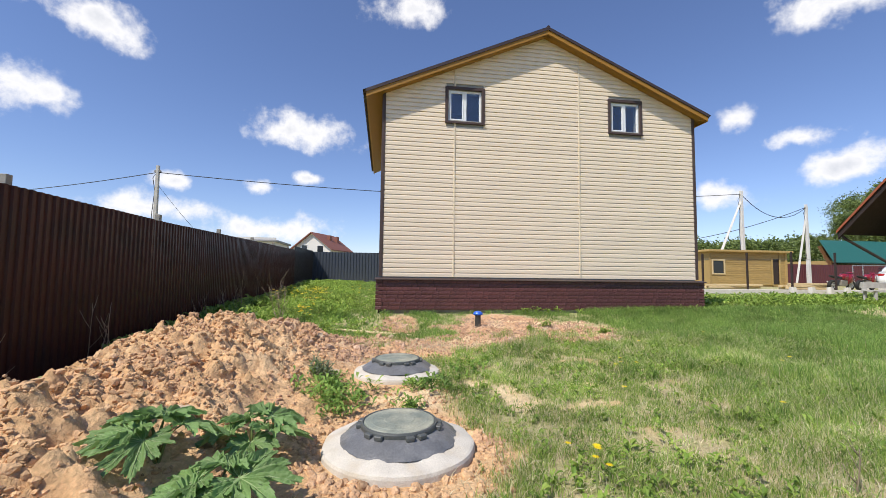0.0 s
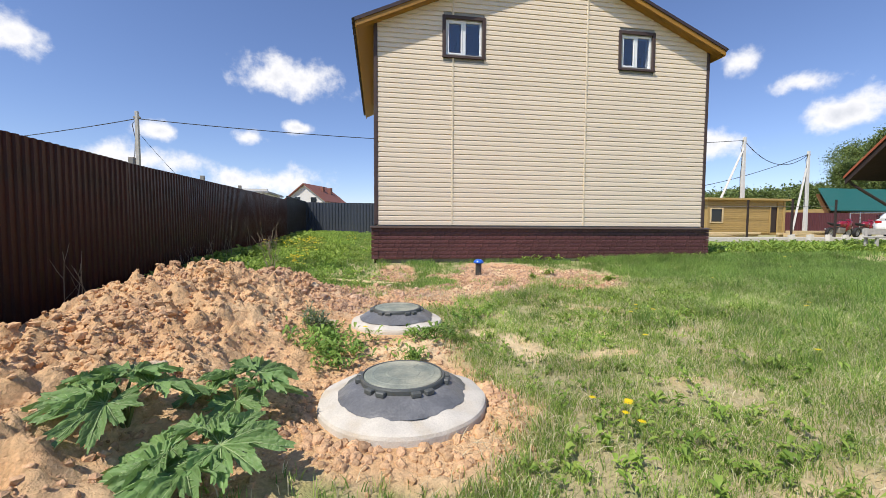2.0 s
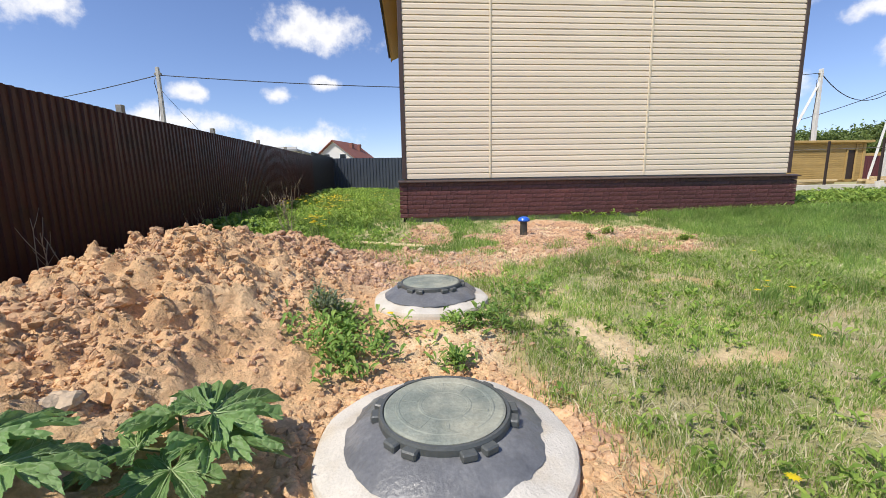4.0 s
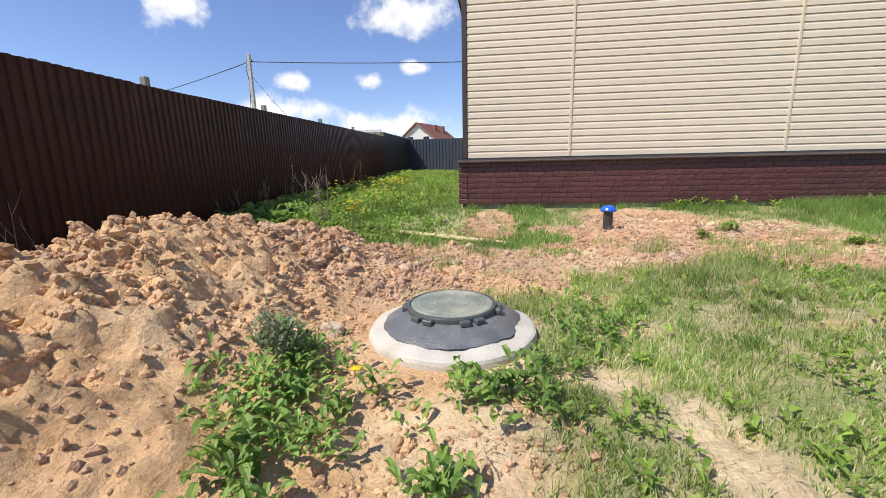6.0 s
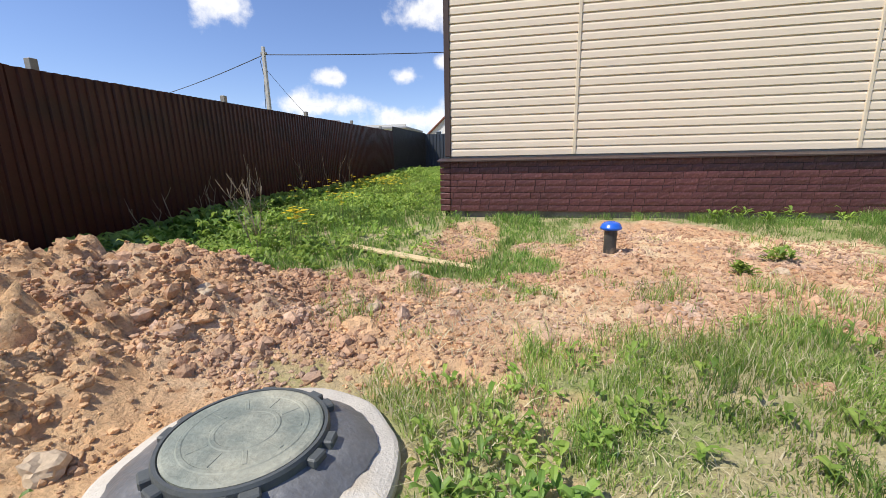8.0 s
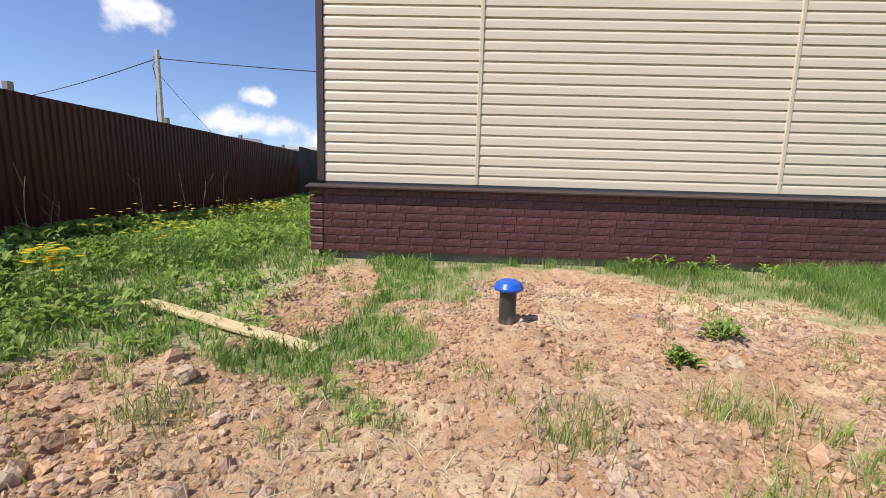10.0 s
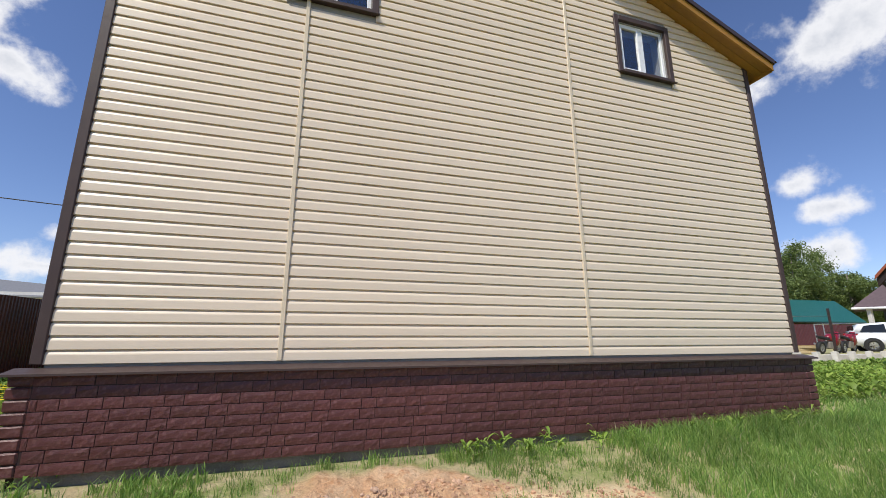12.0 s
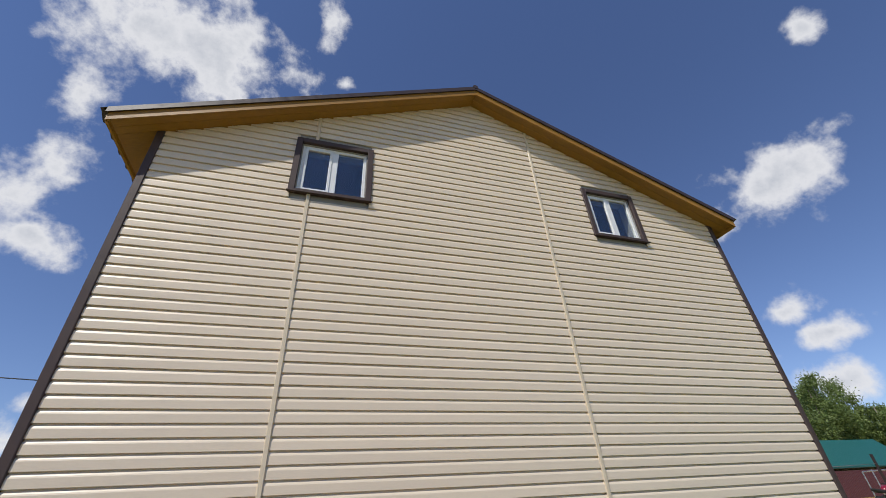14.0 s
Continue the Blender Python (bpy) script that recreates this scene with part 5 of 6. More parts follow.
# ---- the neighbour's yard ----
M_CABIN = material("yellow_pine_cladding", (0.40, 0.27, 0.10), 0.65, vary=0.12, scale=3, fine=30, bump=0.15, random_object=0.1, stretch=(1, 8, 8))
M_SLAB = material("pale_foundation_concrete", (0.62, 0.59, 0.54), 0.9, vary=0.08, bump=0.3)
M_GREEN_ROOF = material("green_metal_roof", (0.010, 0.105, 0.085), 0.45, vary=0.06, bump=0.02)
M_MAROON = material("maroon_fence_sheet", (0.10, 0.025, 0.03), 0.5, vary=0.08, bump=0.02)
M_RUST = material("rust_red_roof_edge", (0.36, 0.10, 0.045), 0.55, vary=0.1, bump=0.05)
M_DARKWOOD = material("dark_brown_wood", (0.035, 0.022, 0.018), 0.6, vary=0.15, bump=0.1)
M_LOG = material("brown_log", (0.22, 0.11, 0.05), 0.6, vary=0.15, bump=0.2)
M_PURPLE = material("brown_shingle_roof", (0.11, 0.075, 0.08), 0.8, vary=0.12, bump=0.2)
M_WHITEPAINT = material("white_car_paint", (0.78, 0.79, 0.8), 0.2, vary=0.01, bump=0.0, coat=0.6)
M_TYRE = material("black_rubber", (0.02, 0.02, 0.02), 0.8, vary=0.1)
M_RIM = material("silver_alloy", (0.55, 0.55, 0.56), 0.3, metal=0.9, vary=0.05, bump=0.0)
M_CARGLASS = material("tinted_glass", (0.015, 0.018, 0.022), 0.06, vary=0.02, bump=0.0)
M_REDPAINT = material("dark_red_paint", (0.24, 0.012, 0.025), 0.25, vary=0.03, bump=0.0, coat=0.5)
M_LAMP_RED = material("red_lamp_plastic", (0.4, 0.01, 0.01), 0.25, vary=0.02, bump=0.0)


def world_part(name, bm, mat, parent, label="", smooth=False):
    """A part in the world's measures under a thing that only stands somewhere, unturned."""
    ob = part(name, bm, mat, None, label, smooth)
    ob.parent = parent
    ob.matrix_parent_inverse = parent.matrix_basis.inverted()
    return ob


slab = part("foundation_edge", boxed(12.5, 31, 20.35, 20.75, 0.9, 1.44, 0.01), M_SLAB, None, "pale concrete foundation edge along the yard")
tagged(slab, "", "foundation")
for k in range(8):
    x = 21.4 + k * 1.1
    blk = part("foundation_block", boxed(-0.13, 0.13, -0.1, 0.1, 0, 0.46, 0.012), M_SLAB, None, "short white concrete block leaning at the foundation")
    blk.matrix_world = Matrix.Translation((x, 20.0 - 0.02 * k, height_at(x, 20.0) - 0.03)) @ pose(0, 0, 0, -12 + (k * 7) % 5, (k * 13) % 9 - 2, (k * 5) % 11)
    tagged(blk, "", "block", "foundation blocks")

cabin = thing("cabin", "small flat-roofed cabin clad in yellow pine boards", "shed", at=(28.5, 32.4, 1.3))
cz = height_at(28.5, 31)
world_part("wall", boxed(25.65, 31.45, 30.52, 34.4, cz - 0.1, 4.0), M_CABIN, cabin)
for k in range(18):
    z = cz + 0.02 + k * 0.146
    for x0, x1 in ((25.6, 25.75), (26.75, 30.35), (30.95, 31.5)) if 5 < k < 13 else ((25.6, 30.35), (30.95, 31.5)):
        world_part("board", boxed(x0, x1, 30.47, 30.518, z, z + 0.136, 0.012), M_CABIN, cabin)
for x in (25.6, 31.42):
    world_part("corner_board", boxed(x - 0.05, x + 0.12, 30.42, 30.468, cz, 4.0, 0.006), M_CABIN, cabin)
# no opening is cut: a dark sheet gives the shade inside the doorway
world_part("doorway", boxed(30.38, 30.92, 30.5, 30.519, cz + 0.1, 3.5), M_DARKWOOD, cabin, "flat dark panel painted as the shade inside an open doorway")
for x in (30.3, 30.9):
    world_part("door_casing", boxed(x, x + 0.1, 30.41, 30.466, cz, 3.6, 0.006), M_CABIN, cabin)
world_part("roof", boxed(25.3, 31.8, 30.15, 34.7, 4.0, 4.16, 0.02), M_CABIN, cabin, "flat board roof")
win = world_part("window", boxed(25.8, 26.7, 30.48, 30.519, 2.32, 3.28), M_CARGLASS, cabin, "small window in a pale wooden casing")
for b in ((25.75, 25.85, 2.2, 3.4), (26.65, 26.75, 2.2, 3.4), (25.85, 26.65, 3.3, 3.4), (25.85, 26.65, 2.2, 2.3)):
    world_part("casing", boxed(b[0], b[1], 30.42, 30.475, b[2], b[3], 0.006), M_TIMBER, cabin)

for x, y, top in ((19.25, 20.62, 3.4), (22.0, 20.62, 3.5), (24.8, 20.62, 3.5), (16.6, 20.62, 3.3)):
    post = part("fence_post", boxed(-0.04, 0.04, -0.04, 0.04, -0.3, top - height_at(x, y), 0.005), M_DARKWOOD, None, "thin dark steel post at the yard's edge")
    post.location = (x, y, height_at(x, y))
    tagged(post, "", "post", "posts along the yard")
wire = bmesh.new()
tube(wire, [(16.6, 20.62, 3.0), (19.25, 20.62, 3.05), (22.0, 20.62, 3.1), (24.8, 20.62, 3.15)], 0.012, 5)
tagged(part("wire", wire, M_STEEL, None, "thin wire strung along the posts", True), "", "wire")

# timber stacks
for sx, sy, n in ((25.4, 22.6, 7), (22.6, 24.4, 6), (20.8, 23.6, 4)):
    for k in range(n):
        z = height_at(sx, sy) + 0.02 + 0.13 * (k // 3)
        t = part("timber", boxed(-1.3, 1.3, -0.12, 0.12, 0, 0.12, 0.01), M_TIMBER, None, "raw pale timber stacked in the yard")
        t.matrix_world = Matrix.Translation((sx + random.uniform(-0.15, 0.15), sy + 0.3 * (k % 3), z)) @ pose(0, 0, 0, 0, 0, random.uniform(-4, 4))
        tagged(t, "", "timber", "stacked timber")

# rough bench by the yard
bench = thing("bench", "weathered grey plank bench on the grass", "bench", at=(19.7, 14.9, height_at(19.7, 14.9)))
part("seat", boxed(-0.9, 0.9, -0.22, 0.22, 0.5, 0.55, 0.008), M_POLE, bench)
part("backrest", boxed(-0.9, 0.9, 0.2, 0.24, 0.62, 0.85, 0.008), M_POLE, bench)
for x in (-0.75, 0.75):
    part("leg", boxed(x - 0.05, x + 0.05, -0.2, -0.12, 0, 0.5, 0.006), M_POLE, bench)
    part("leg", boxed(x - 0.05, x + 0.05, 0.16, 0.24, 0, 0.86, 0.006), M_POLE, bench)


def wheel(parent, x, y, z, r, w, name="wheel"):
    bm = bmesh.new()
    lathe(bm, [(r * 0.62, -w / 2), (r * 0.95, -w / 2), (r, -w * 0.3), (r, w * 0.3), (r * 0.95, w / 2), (r * 0.62, w / 2), (r * 0.62, -w / 2)], 28)
    m = Matrix.Translation((x, y, z)) @ pose(0, 0, 0, 90, 0, 0)
    bmesh.ops.transform(bm, matrix=m, verts=bm.verts)
    tyre = part(name, bm, M_TYRE, parent, smooth=True)
    bm = bmesh.new()
    lathe(bm, [(0, -w * 0.2), (r * 0.12, -w * 0.2), (r * 0.12, w * 0.42), (0, w * 0.42)], 14)
    lathe(bm, [(r * 0.52, -w * 0.45), (r * 0.61, -w * 0.45), (r * 0.61, w * 0.45), (r * 0.52, w * 0.45), (r * 0.52, -w * 0.45)], 24)
    for k in range(5):
        box(bm, -r * 0.06, r * 0.06, r * 0.1, r * 0.54, -w * 0.1, w * 0.36, 0, Matrix.Rotation(k * math.tau / 5, 4, "Z"))
        box(bm, -r * 0.06, r * 0.06, r * 0.1, r * 0.54, -w * 0.4, -w * 0.12, 0, Matrix.Rotation(k * math.tau / 5 + 0.3, 4, "Z"))
    bmesh.ops.transform(bm, matrix=m, verts=bm.verts)
    part("rim", bm, M_RIM, tyre)
    return tyre


def loft(bm, sections):
    """Closed sections of equal point counts joined into a body."""
    rows = [[bm.verts.new(p) for p in s] for s in sections]
    for a, c in zip(rows, rows[1:]):
        for i in range(len(a)):
            bm.faces.new((a[i], a[(i + 1) % len(a)], c[(i + 1) % len(a)], c[i]))
    bm.faces.new(rows[0][::-1]), bm.faces.new(rows[-1])
    bmesh.ops.recalc_face_normals(bm, faces=bm.faces)
    return bm


def make_car(x, y, turn):
    car = thing("car", "white five-door sport utility car parked in the yard", "car", at=(x, y, height_at(x, y)))
    # x: rear -2.25 to front 2.25; half width 0.92
    lower = [(-2.25, 0.55, 0.95, 0.84), (-2.1, 0.36, 1.08, 0.9), (-1.0, 0.3, 1.06, 0.93), (0.6, 0.3, 1.03, 0.93), (1.5, 0.3, 0.98, 0.9), (2.1, 0.36, 0.88, 0.84), (2.28, 0.5, 0.74, 0.72)]
    bm = bmesh.new()
    loft(bm, [[(sx, -w, z0), (sx, -w * 1.0, (z0 + z1) / 2), (sx, -w * 0.93, z1), (sx, w * 0.93, z1), (sx, w, (z0 + z1) / 2), (sx, w, z0)] for sx, z0, z1, w in lower])
    body = part("body", bm, M_WHITEPAINT, car, smooth=True)
    bm = bmesh.new()
    cabin_rows = [(-2.15, 1.06, 1.12, 0.8, 0.78), (-1.75, 1.06, 1.58, 0.82, 0.66), (-0.6, 1.05, 1.68, 0.84, 0.68), (0.3, 1.03, 1.62, 0.84, 0.67), (1.2, 1.0, 1.04, 0.82, 0.78)]
    loft(bm, [[(sx, -w0, z0), (sx, -w1, z1), (sx, 0, z1 + 0.03), (sx, w1, z1), (sx, w0, z0)] for sx, z0, z1, w0, w1 in cabin_rows])
    part("roof", bm, M_WHITEPAINT, car, smooth=True)
    for s in (-1, 1):
        for a, b in ((-1.72, -0.72), (-0.62, 0.2), (0.3, 0.85)):
            bm = bmesh.new()
            if a < -1.5:
                pts = [(a - 0.12, 1.12), (b, 1.1), (b, 1.58), (a + 0.12, 1.5)]
            elif a < 0:
                pts = [(a, 1.1), (b, 1.08), (b, 1.56), (a, 1.58)]
            else:
                pts = [(a, 1.08), (b + 0.15, 1.06), (b - 0.1, 1.26), (a, 1.55)]
            v1 = [bm.verts.new((px_, s * (0.845 - 0.26 * (pz_ - 1.05) + 0.012), pz_)) for px_, pz_ in pts]
            v2 = [bm.verts.new((px_, s * (0.845 - 0.26 * (pz_ - 1.05) - 0.02), pz_)) for px_, pz_ in pts]
            bm.faces.new(v1), bm.faces.new(v2[::-1])
            for i in range(4):
                bm.faces.new((v1[i], v2[i], v2[(i + 1) % 4], v1[(i + 1) % 4]))
            bmesh.ops.recalc_face_normals(bm, faces=bm.faces)
            part("side_window", bm, M_CARGLASS, car)
        part("tail_light", boxed(-2.27, -1.95, s * 0.78 - 0.1, s * 0.78 + 0.1, 0.92, 1.06, 0.03), M_LAMP_RED, car)
        part("headlight", boxed(1.95, 2.22, s * 0.68 - 0.12, s * 0.68 + 0.12, 0.74, 0.86, 0.03), M_RIM, car)
        part("mirror", boxed(0.75, 0.9, s * 0.97 - 0.1, s * 0.97 + 0.1, 1.05, 1.2, 0.03), M_WHITEPAINT, car)
        for wx in (-1.38, 1.35):
            bm = bmesh.new()
            lathe(bm, [(0.3, -0.02), (0.43, -0.02), (0.43, 0.02), (0.3, 0.02), (0.3, -0.02)], 28)
            bmesh.ops.transform(bm, matrix=Matrix.Translation((wx, s * 0.925, 0.36)) @ pose(0, 0, 0, 90, 0, 0), verts=bm.verts)
            part("wheel_arch", bm, M_TYRE, car)
            wheel(car, wx, s * 0.84, 0.355, 0.355, 0.23)
    part("rear_window", boxed(-2.08, -2.04, -0.62, 0.62, 1.16, 1.5, 0.01, None), M_CARGLASS, car)
    part("rear_bumper", boxed(-2.31, -2.1, -0.82, 0.82, 0.34, 0.56, 0.05), M_TYRE, car)
    car.matrix_basis = Matrix.Translation((x, y, height_at(x, y))) @ pose(0, 0, 0, 0, 0, turn)


def make_motorcycle(x, y, turn, paint, label):
    bike = thing("motorcycle", label, "motorcycle", "motorcycles in the yard", at=(x, y, height_at(x, y)))
    wheel(bike, -0.7, 0, 0.31, 0.31, 0.15), wheel(bike, 0.72, 0, 0.31, 0.31, 0.11)
    bm = bmesh.new()
    loft(bm, [[(sx, -w, z0), (sx, -w * 0.8, z1), (sx, w * 0.8, z1), (sx, w, z0)] for sx, z0, z1, w in ((-0.2, 0.7, 0.86, 0.1), (0.05, 0.66, 1.0, 0.16), (0.35, 0.66, 0.98, 0.15), (0.5, 0.72, 0.9, 0.07))])
    part("tank", bm, paint, bike, smooth=True)
    bm = bmesh.new()
    loft(bm, [[(sx, -w, z0), (sx, -w * 0.8, z1), (sx, w * 0.8, z1), (sx, w, z0)] for sx, z0, z1, w in ((-1.0, 0.84, 0.92, 0.05), (-0.6, 0.72, 0.88, 0.13), (-0.15, 0.7, 0.82, 0.12))])
    part("seat", bm, M_TYRE, bike, smooth=True)
    bm = bmesh.new()
    loft(bm, [[(sx, -w, z0), (sx, -w * 0.6, z1), (sx, w * 0.6, z1), (sx, w, z0)] for sx, z0, z1, w in ((0.25, 0.4, 0.8, 0.2), (0.6, 0.55, 1.12, 0.2), (0.85, 0.72, 0.95, 0.1))])
    part("fairing", bm, paint, bike, smooth=True)
    part("engine", boxed(-0.25, 0.3, -0.16, 0.16, 0.25, 0.62, 0.05), M_STEEL, bike)
    for s in (-1, 1):
        bm = bmesh.new()
        tube(bm, [(0.72, s * 0.08, 0.31), (0.5, s * 0.08, 1.0)], 0.022, 8)
        part("fork", bm, M_RIM, bike)
        bm = bmesh.new()
        tube(bm, [(0.48, 0, 1.02), (0.42, s * 0.3, 1.06)], 0.016, 8)
        part("handlebar", bm, M_TYRE, bike)
    bm = bmesh.new()
    tube(bm, [(0.2, 0.16, 0.3), (-0.3, 0.18, 0.26), (-0.85, 0.2, 0.5)], 0.045, 10)
    part("exhaust", bm, M_RIM, bike, smooth=True)
    part("mudguard", boxed(0.5, 0.95, -0.07, 0.07, 0.62, 0.66, 0.01), M_WHITEPAINT, bike)
    bike.matrix_basis = Matrix.Translation((x, y, height_at(x, y))) @ pose(0, 0, 0, 7, 0, turn)


make_car(35.0, 23.1, -50)
make_motorcycle(27.42, 22.4, 4, M_REDPAINT, "dark red motorcycle with white trim standing in the yard")
make_motorcycle(30.02, 23.0, 12, M_REDPAINT, "dark red motorcycle standing behind the timber")

# maroon fence, frame of pale pipe, green-roofed barn
maroon = thing("fence", "maroon profiled sheet fence behind the yard", "fence", at=(44, 36.4, 1.3))
maroon_sheet = sheet_panel(1.2, 2.0, 0.2, 0.03, M_MAROON)
for k in range(26):
    ob = new("panel", maroon_sheet)
    ob.parent = maroon
    ob.matrix_parent_inverse = maroon.matrix_basis.inverted()
    ob.matrix_basis = Matrix.Translation((35.0 + 1.2 * k, 36.4, height_at(44, 36) + 0.0)) @ pose(0, 0, 0, 0, 0, 180)
rack = thing("pipe_frame", "pale steel pipe frame in the yard", "frame", at=(36, 28, height_at(36, 28)))
for pts in (((-1, 0, 0), (-1, 0, 1.6)), ((-0.1, 0, 0), (-0.1, 0, 1.7)), ((-1, 0, 1.6), (6, 0, 1.75)), ((6, 0, 0), (6, 0, 1.75))):
    bm = bmesh.new()
    part("pipe", tube(bm, pts, 0.035, 8), M_RIM, rack)
barn = thing("barn", "timber barn under a green metal roof", "barn", at=(51, 40, 1.3))
world_part("wall", boxed(45.6, 57.2, 37.6, 44, 1.2, 3.9), M_CABIN, barn)
bm = bmesh.new()
top = [bm.verts.new(p) for p in ((44.6, 36.9, 3.72), (57.6, 36.9, 3.72), (60.5, 41.0, 6.35), (48.0, 41.0, 6.35))]
low = [bm.verts.new((v.co.x, v.co.y, v.co.z - 0.12)) for v in top]
bm.faces.new(top), bm.faces.new(low[::-1])
for i in range(4):
    bm.faces.new((top[i], low[i], low[(i + 1) % 4], top[(i + 1) % 4]))
bmesh.ops.recalc_face_normals(bm, faces=bm.faces)
world_part("roof", bm, M_GREEN_ROOF, barn, "green metal roof slope")
bm = bmesh.new()
for k in range(8):
    z = 3.75 + 0.28 * k
    x0 = 44.75 + 0.36 * k
    box(bm, x0, x0 + 1.2, 37.6 + 0.42 * k, 37.65 + 0.42 * k, z - 0.35, z - 0.08)
world_part("gable", bm, M_LOG, barn)

# near neighbour's log house: the gable end looks towards the plot
nh = thing("neighbour_house", "log house with a wide dark eave and rust-red roof edge", "house", at=(26, 11.5, 1.1))
GX, EY, EZ, SL, RY = 18.6, 15.7, 3.95, 1.02, 11.3
for sign in (-1, 1):
    edge = RY + sign * (EY - RY)
    rz = EZ + SL * (EY - RY)
    for nm, hi, lo, x0, x1, mat in (("roof_sheet", 0.07, 0.002, GX - 0.05, 30.0, M_RUST), ("soffit", 0.0, -0.08, GX + 0.08, 30.0, M_DARKWOOD), ("bargeboard", 0.0, -0.26, GX, GX + 0.075, M_DARKWOOD), ("verge_trim", 0.075, -0.03, GX - 0.075, GX - 0.052, M_RUST)):
        bm = bmesh.new()
        prism(bm, [(RY, rz + hi), (edge, EZ + hi), (edge, EZ + lo), (RY, rz + lo)], x0, x1)
        bmesh.ops.transform(bm, matrix=Matrix(((0, 1, 0, 0), (1, 0, 0, 0), (0, 0, 1, 0), (0, 0, 0, 1))), verts=bm.verts)
        bmesh.ops.recalc_face_normals(bm, faces=bm.faces)
        world_part(nm, bm, mat, nh)
bm = bmesh.new()
prism(bm, [(7.8, 0.9), (14.7, 0.9), (14.7, 4.5), (RY, 7.9), (7.8, 4.5)], 20.3, 29.6)
bmesh.ops.transform(bm, matrix=Matrix(((0, 1, 0, 0), (1, 0, 0, 0), (0, 0, 1, 0), (0, 0, 0, 1))), verts=bm.verts)
bmesh.ops.recalc_face_normals(bm, faces=bm.faces)
world_part("wall", bm, M_LOG, nh, "brown log wall")
for k in range(11):
    world_part("log", tube(bmesh.new(), [(20.2, 7.6, 1.25 + 0.3 * k), (20.2, 14.95, 1.25 + 0.3 * k)], 0.15, 8), M_LOG, nh, smooth=True)
world_part("downpipe", tube(bmesh.new(), [(18.75, 15.66, 3.85), (18.85, 15.6, 3.68), (19.9, 15.0, 2.75), (20.0, 14.9, 2.5), (20.0, 14.9, 1.2)], 0.055, 8), M_DARKWOOD, nh)

# house with a veranda farther back
vh = thing("veranda_house", "house with a brown shingle hip roof over a veranda", "house", at=(46, 30, 1.3))
bm = bmesh.new()
ev = [(39.4, 28.1), (46.6, 18.5), (52, 21.2), (44.8, 30.9)]
vb = [bm.verts.new((x, y, 4.2)) for x, y in ev]
vt = [bm.verts.new(p) for p in ((43.6, 27.0, 6.9), (48.2, 21.2, 6.9))]
for f in ((vb[0], vb[1], vt[1], vt[0]), (vb[1], vb[2], vt[1]), (vb[2], vb[3], vt[0], vt[1]), (vb[3], vb[0], vt[0]), (vb[3], vb[2], vb[1], vb[0])):
    bm.faces.new(f)
bmesh.ops.recalc_face_normals(bm, faces=bm.faces)
world_part("roof", bm, M_PURPLE, vh, "brown shingle roof")
bm = bmesh.new()
tube(bm, [(39.36, 28.08, 4.15), (46.56, 18.48, 4.15)], 0.09, 6)
world_part("eave_board", bm, M_WHITE, vh)
for k in range(5):
    x, y = 40.2 + 1.5 * k, 27.5 - 2.0 * k
    world_part("veranda_post", boxed(x - 0.12, x + 0.12, y - 0.12, y + 0.12, 1.2, 4.2, 0.01), M_SLAB, vh)
world_part("wall", boxed(-5.0, 5.0, -1.6, 1.6, 1.2, 4.18, 0, Matrix.Translation((46.8, 24.2, 0)) @ pose(0, 0, 0, 0, 0, -53)), M_DARKWOOD, vh)

# the yard's buildings stand a little askew to the plot
askew = Matrix.Translation((0, 1.55, 0.12)) @ Matrix.Rotation(radians(-0.75), 4, "Z") @ Matrix.Translation((0, -1.55, 0))
for ob in (barn, maroon, rack, vh):
    ob.matrix_basis = askew @ ob.matrix_basis
cabin.matrix_basis = askew @ cabin.matrix_basis @ Matrix.Diagonal((1.17, 1, 1, 1))
yard_weeds = scatter(1300, 9.6, 26.0, 13.2, 18.4, lambda x, y: 0.25 + 0.75 * step(0.42, 0.6, fbm(x, y, 2.2, 3, 120)))
weed_patch("yard_weeds", yard_weeds, M_WEED, "rank leafy weeds before the neighbour's foundation", (0.08, 0.2), 9, 0.12, 0.16, 0.55)

# ---- houses behind the fence ----
M_FAR_WALL = material("pale_grey_render", (0.62, 0.6, 0.57), 0.85, vary=0.06, bump=0.1)
M_FAR_ROOF = material("red_brown_tile", (0.22, 0.085, 0.06), 0.7, vary=0.12, bump=0.2)
M_GREY_ROOF = material("grey_sheet_roof", (0.26, 0.26, 0.27), 0.7, vary=0.1, bump=0.1)


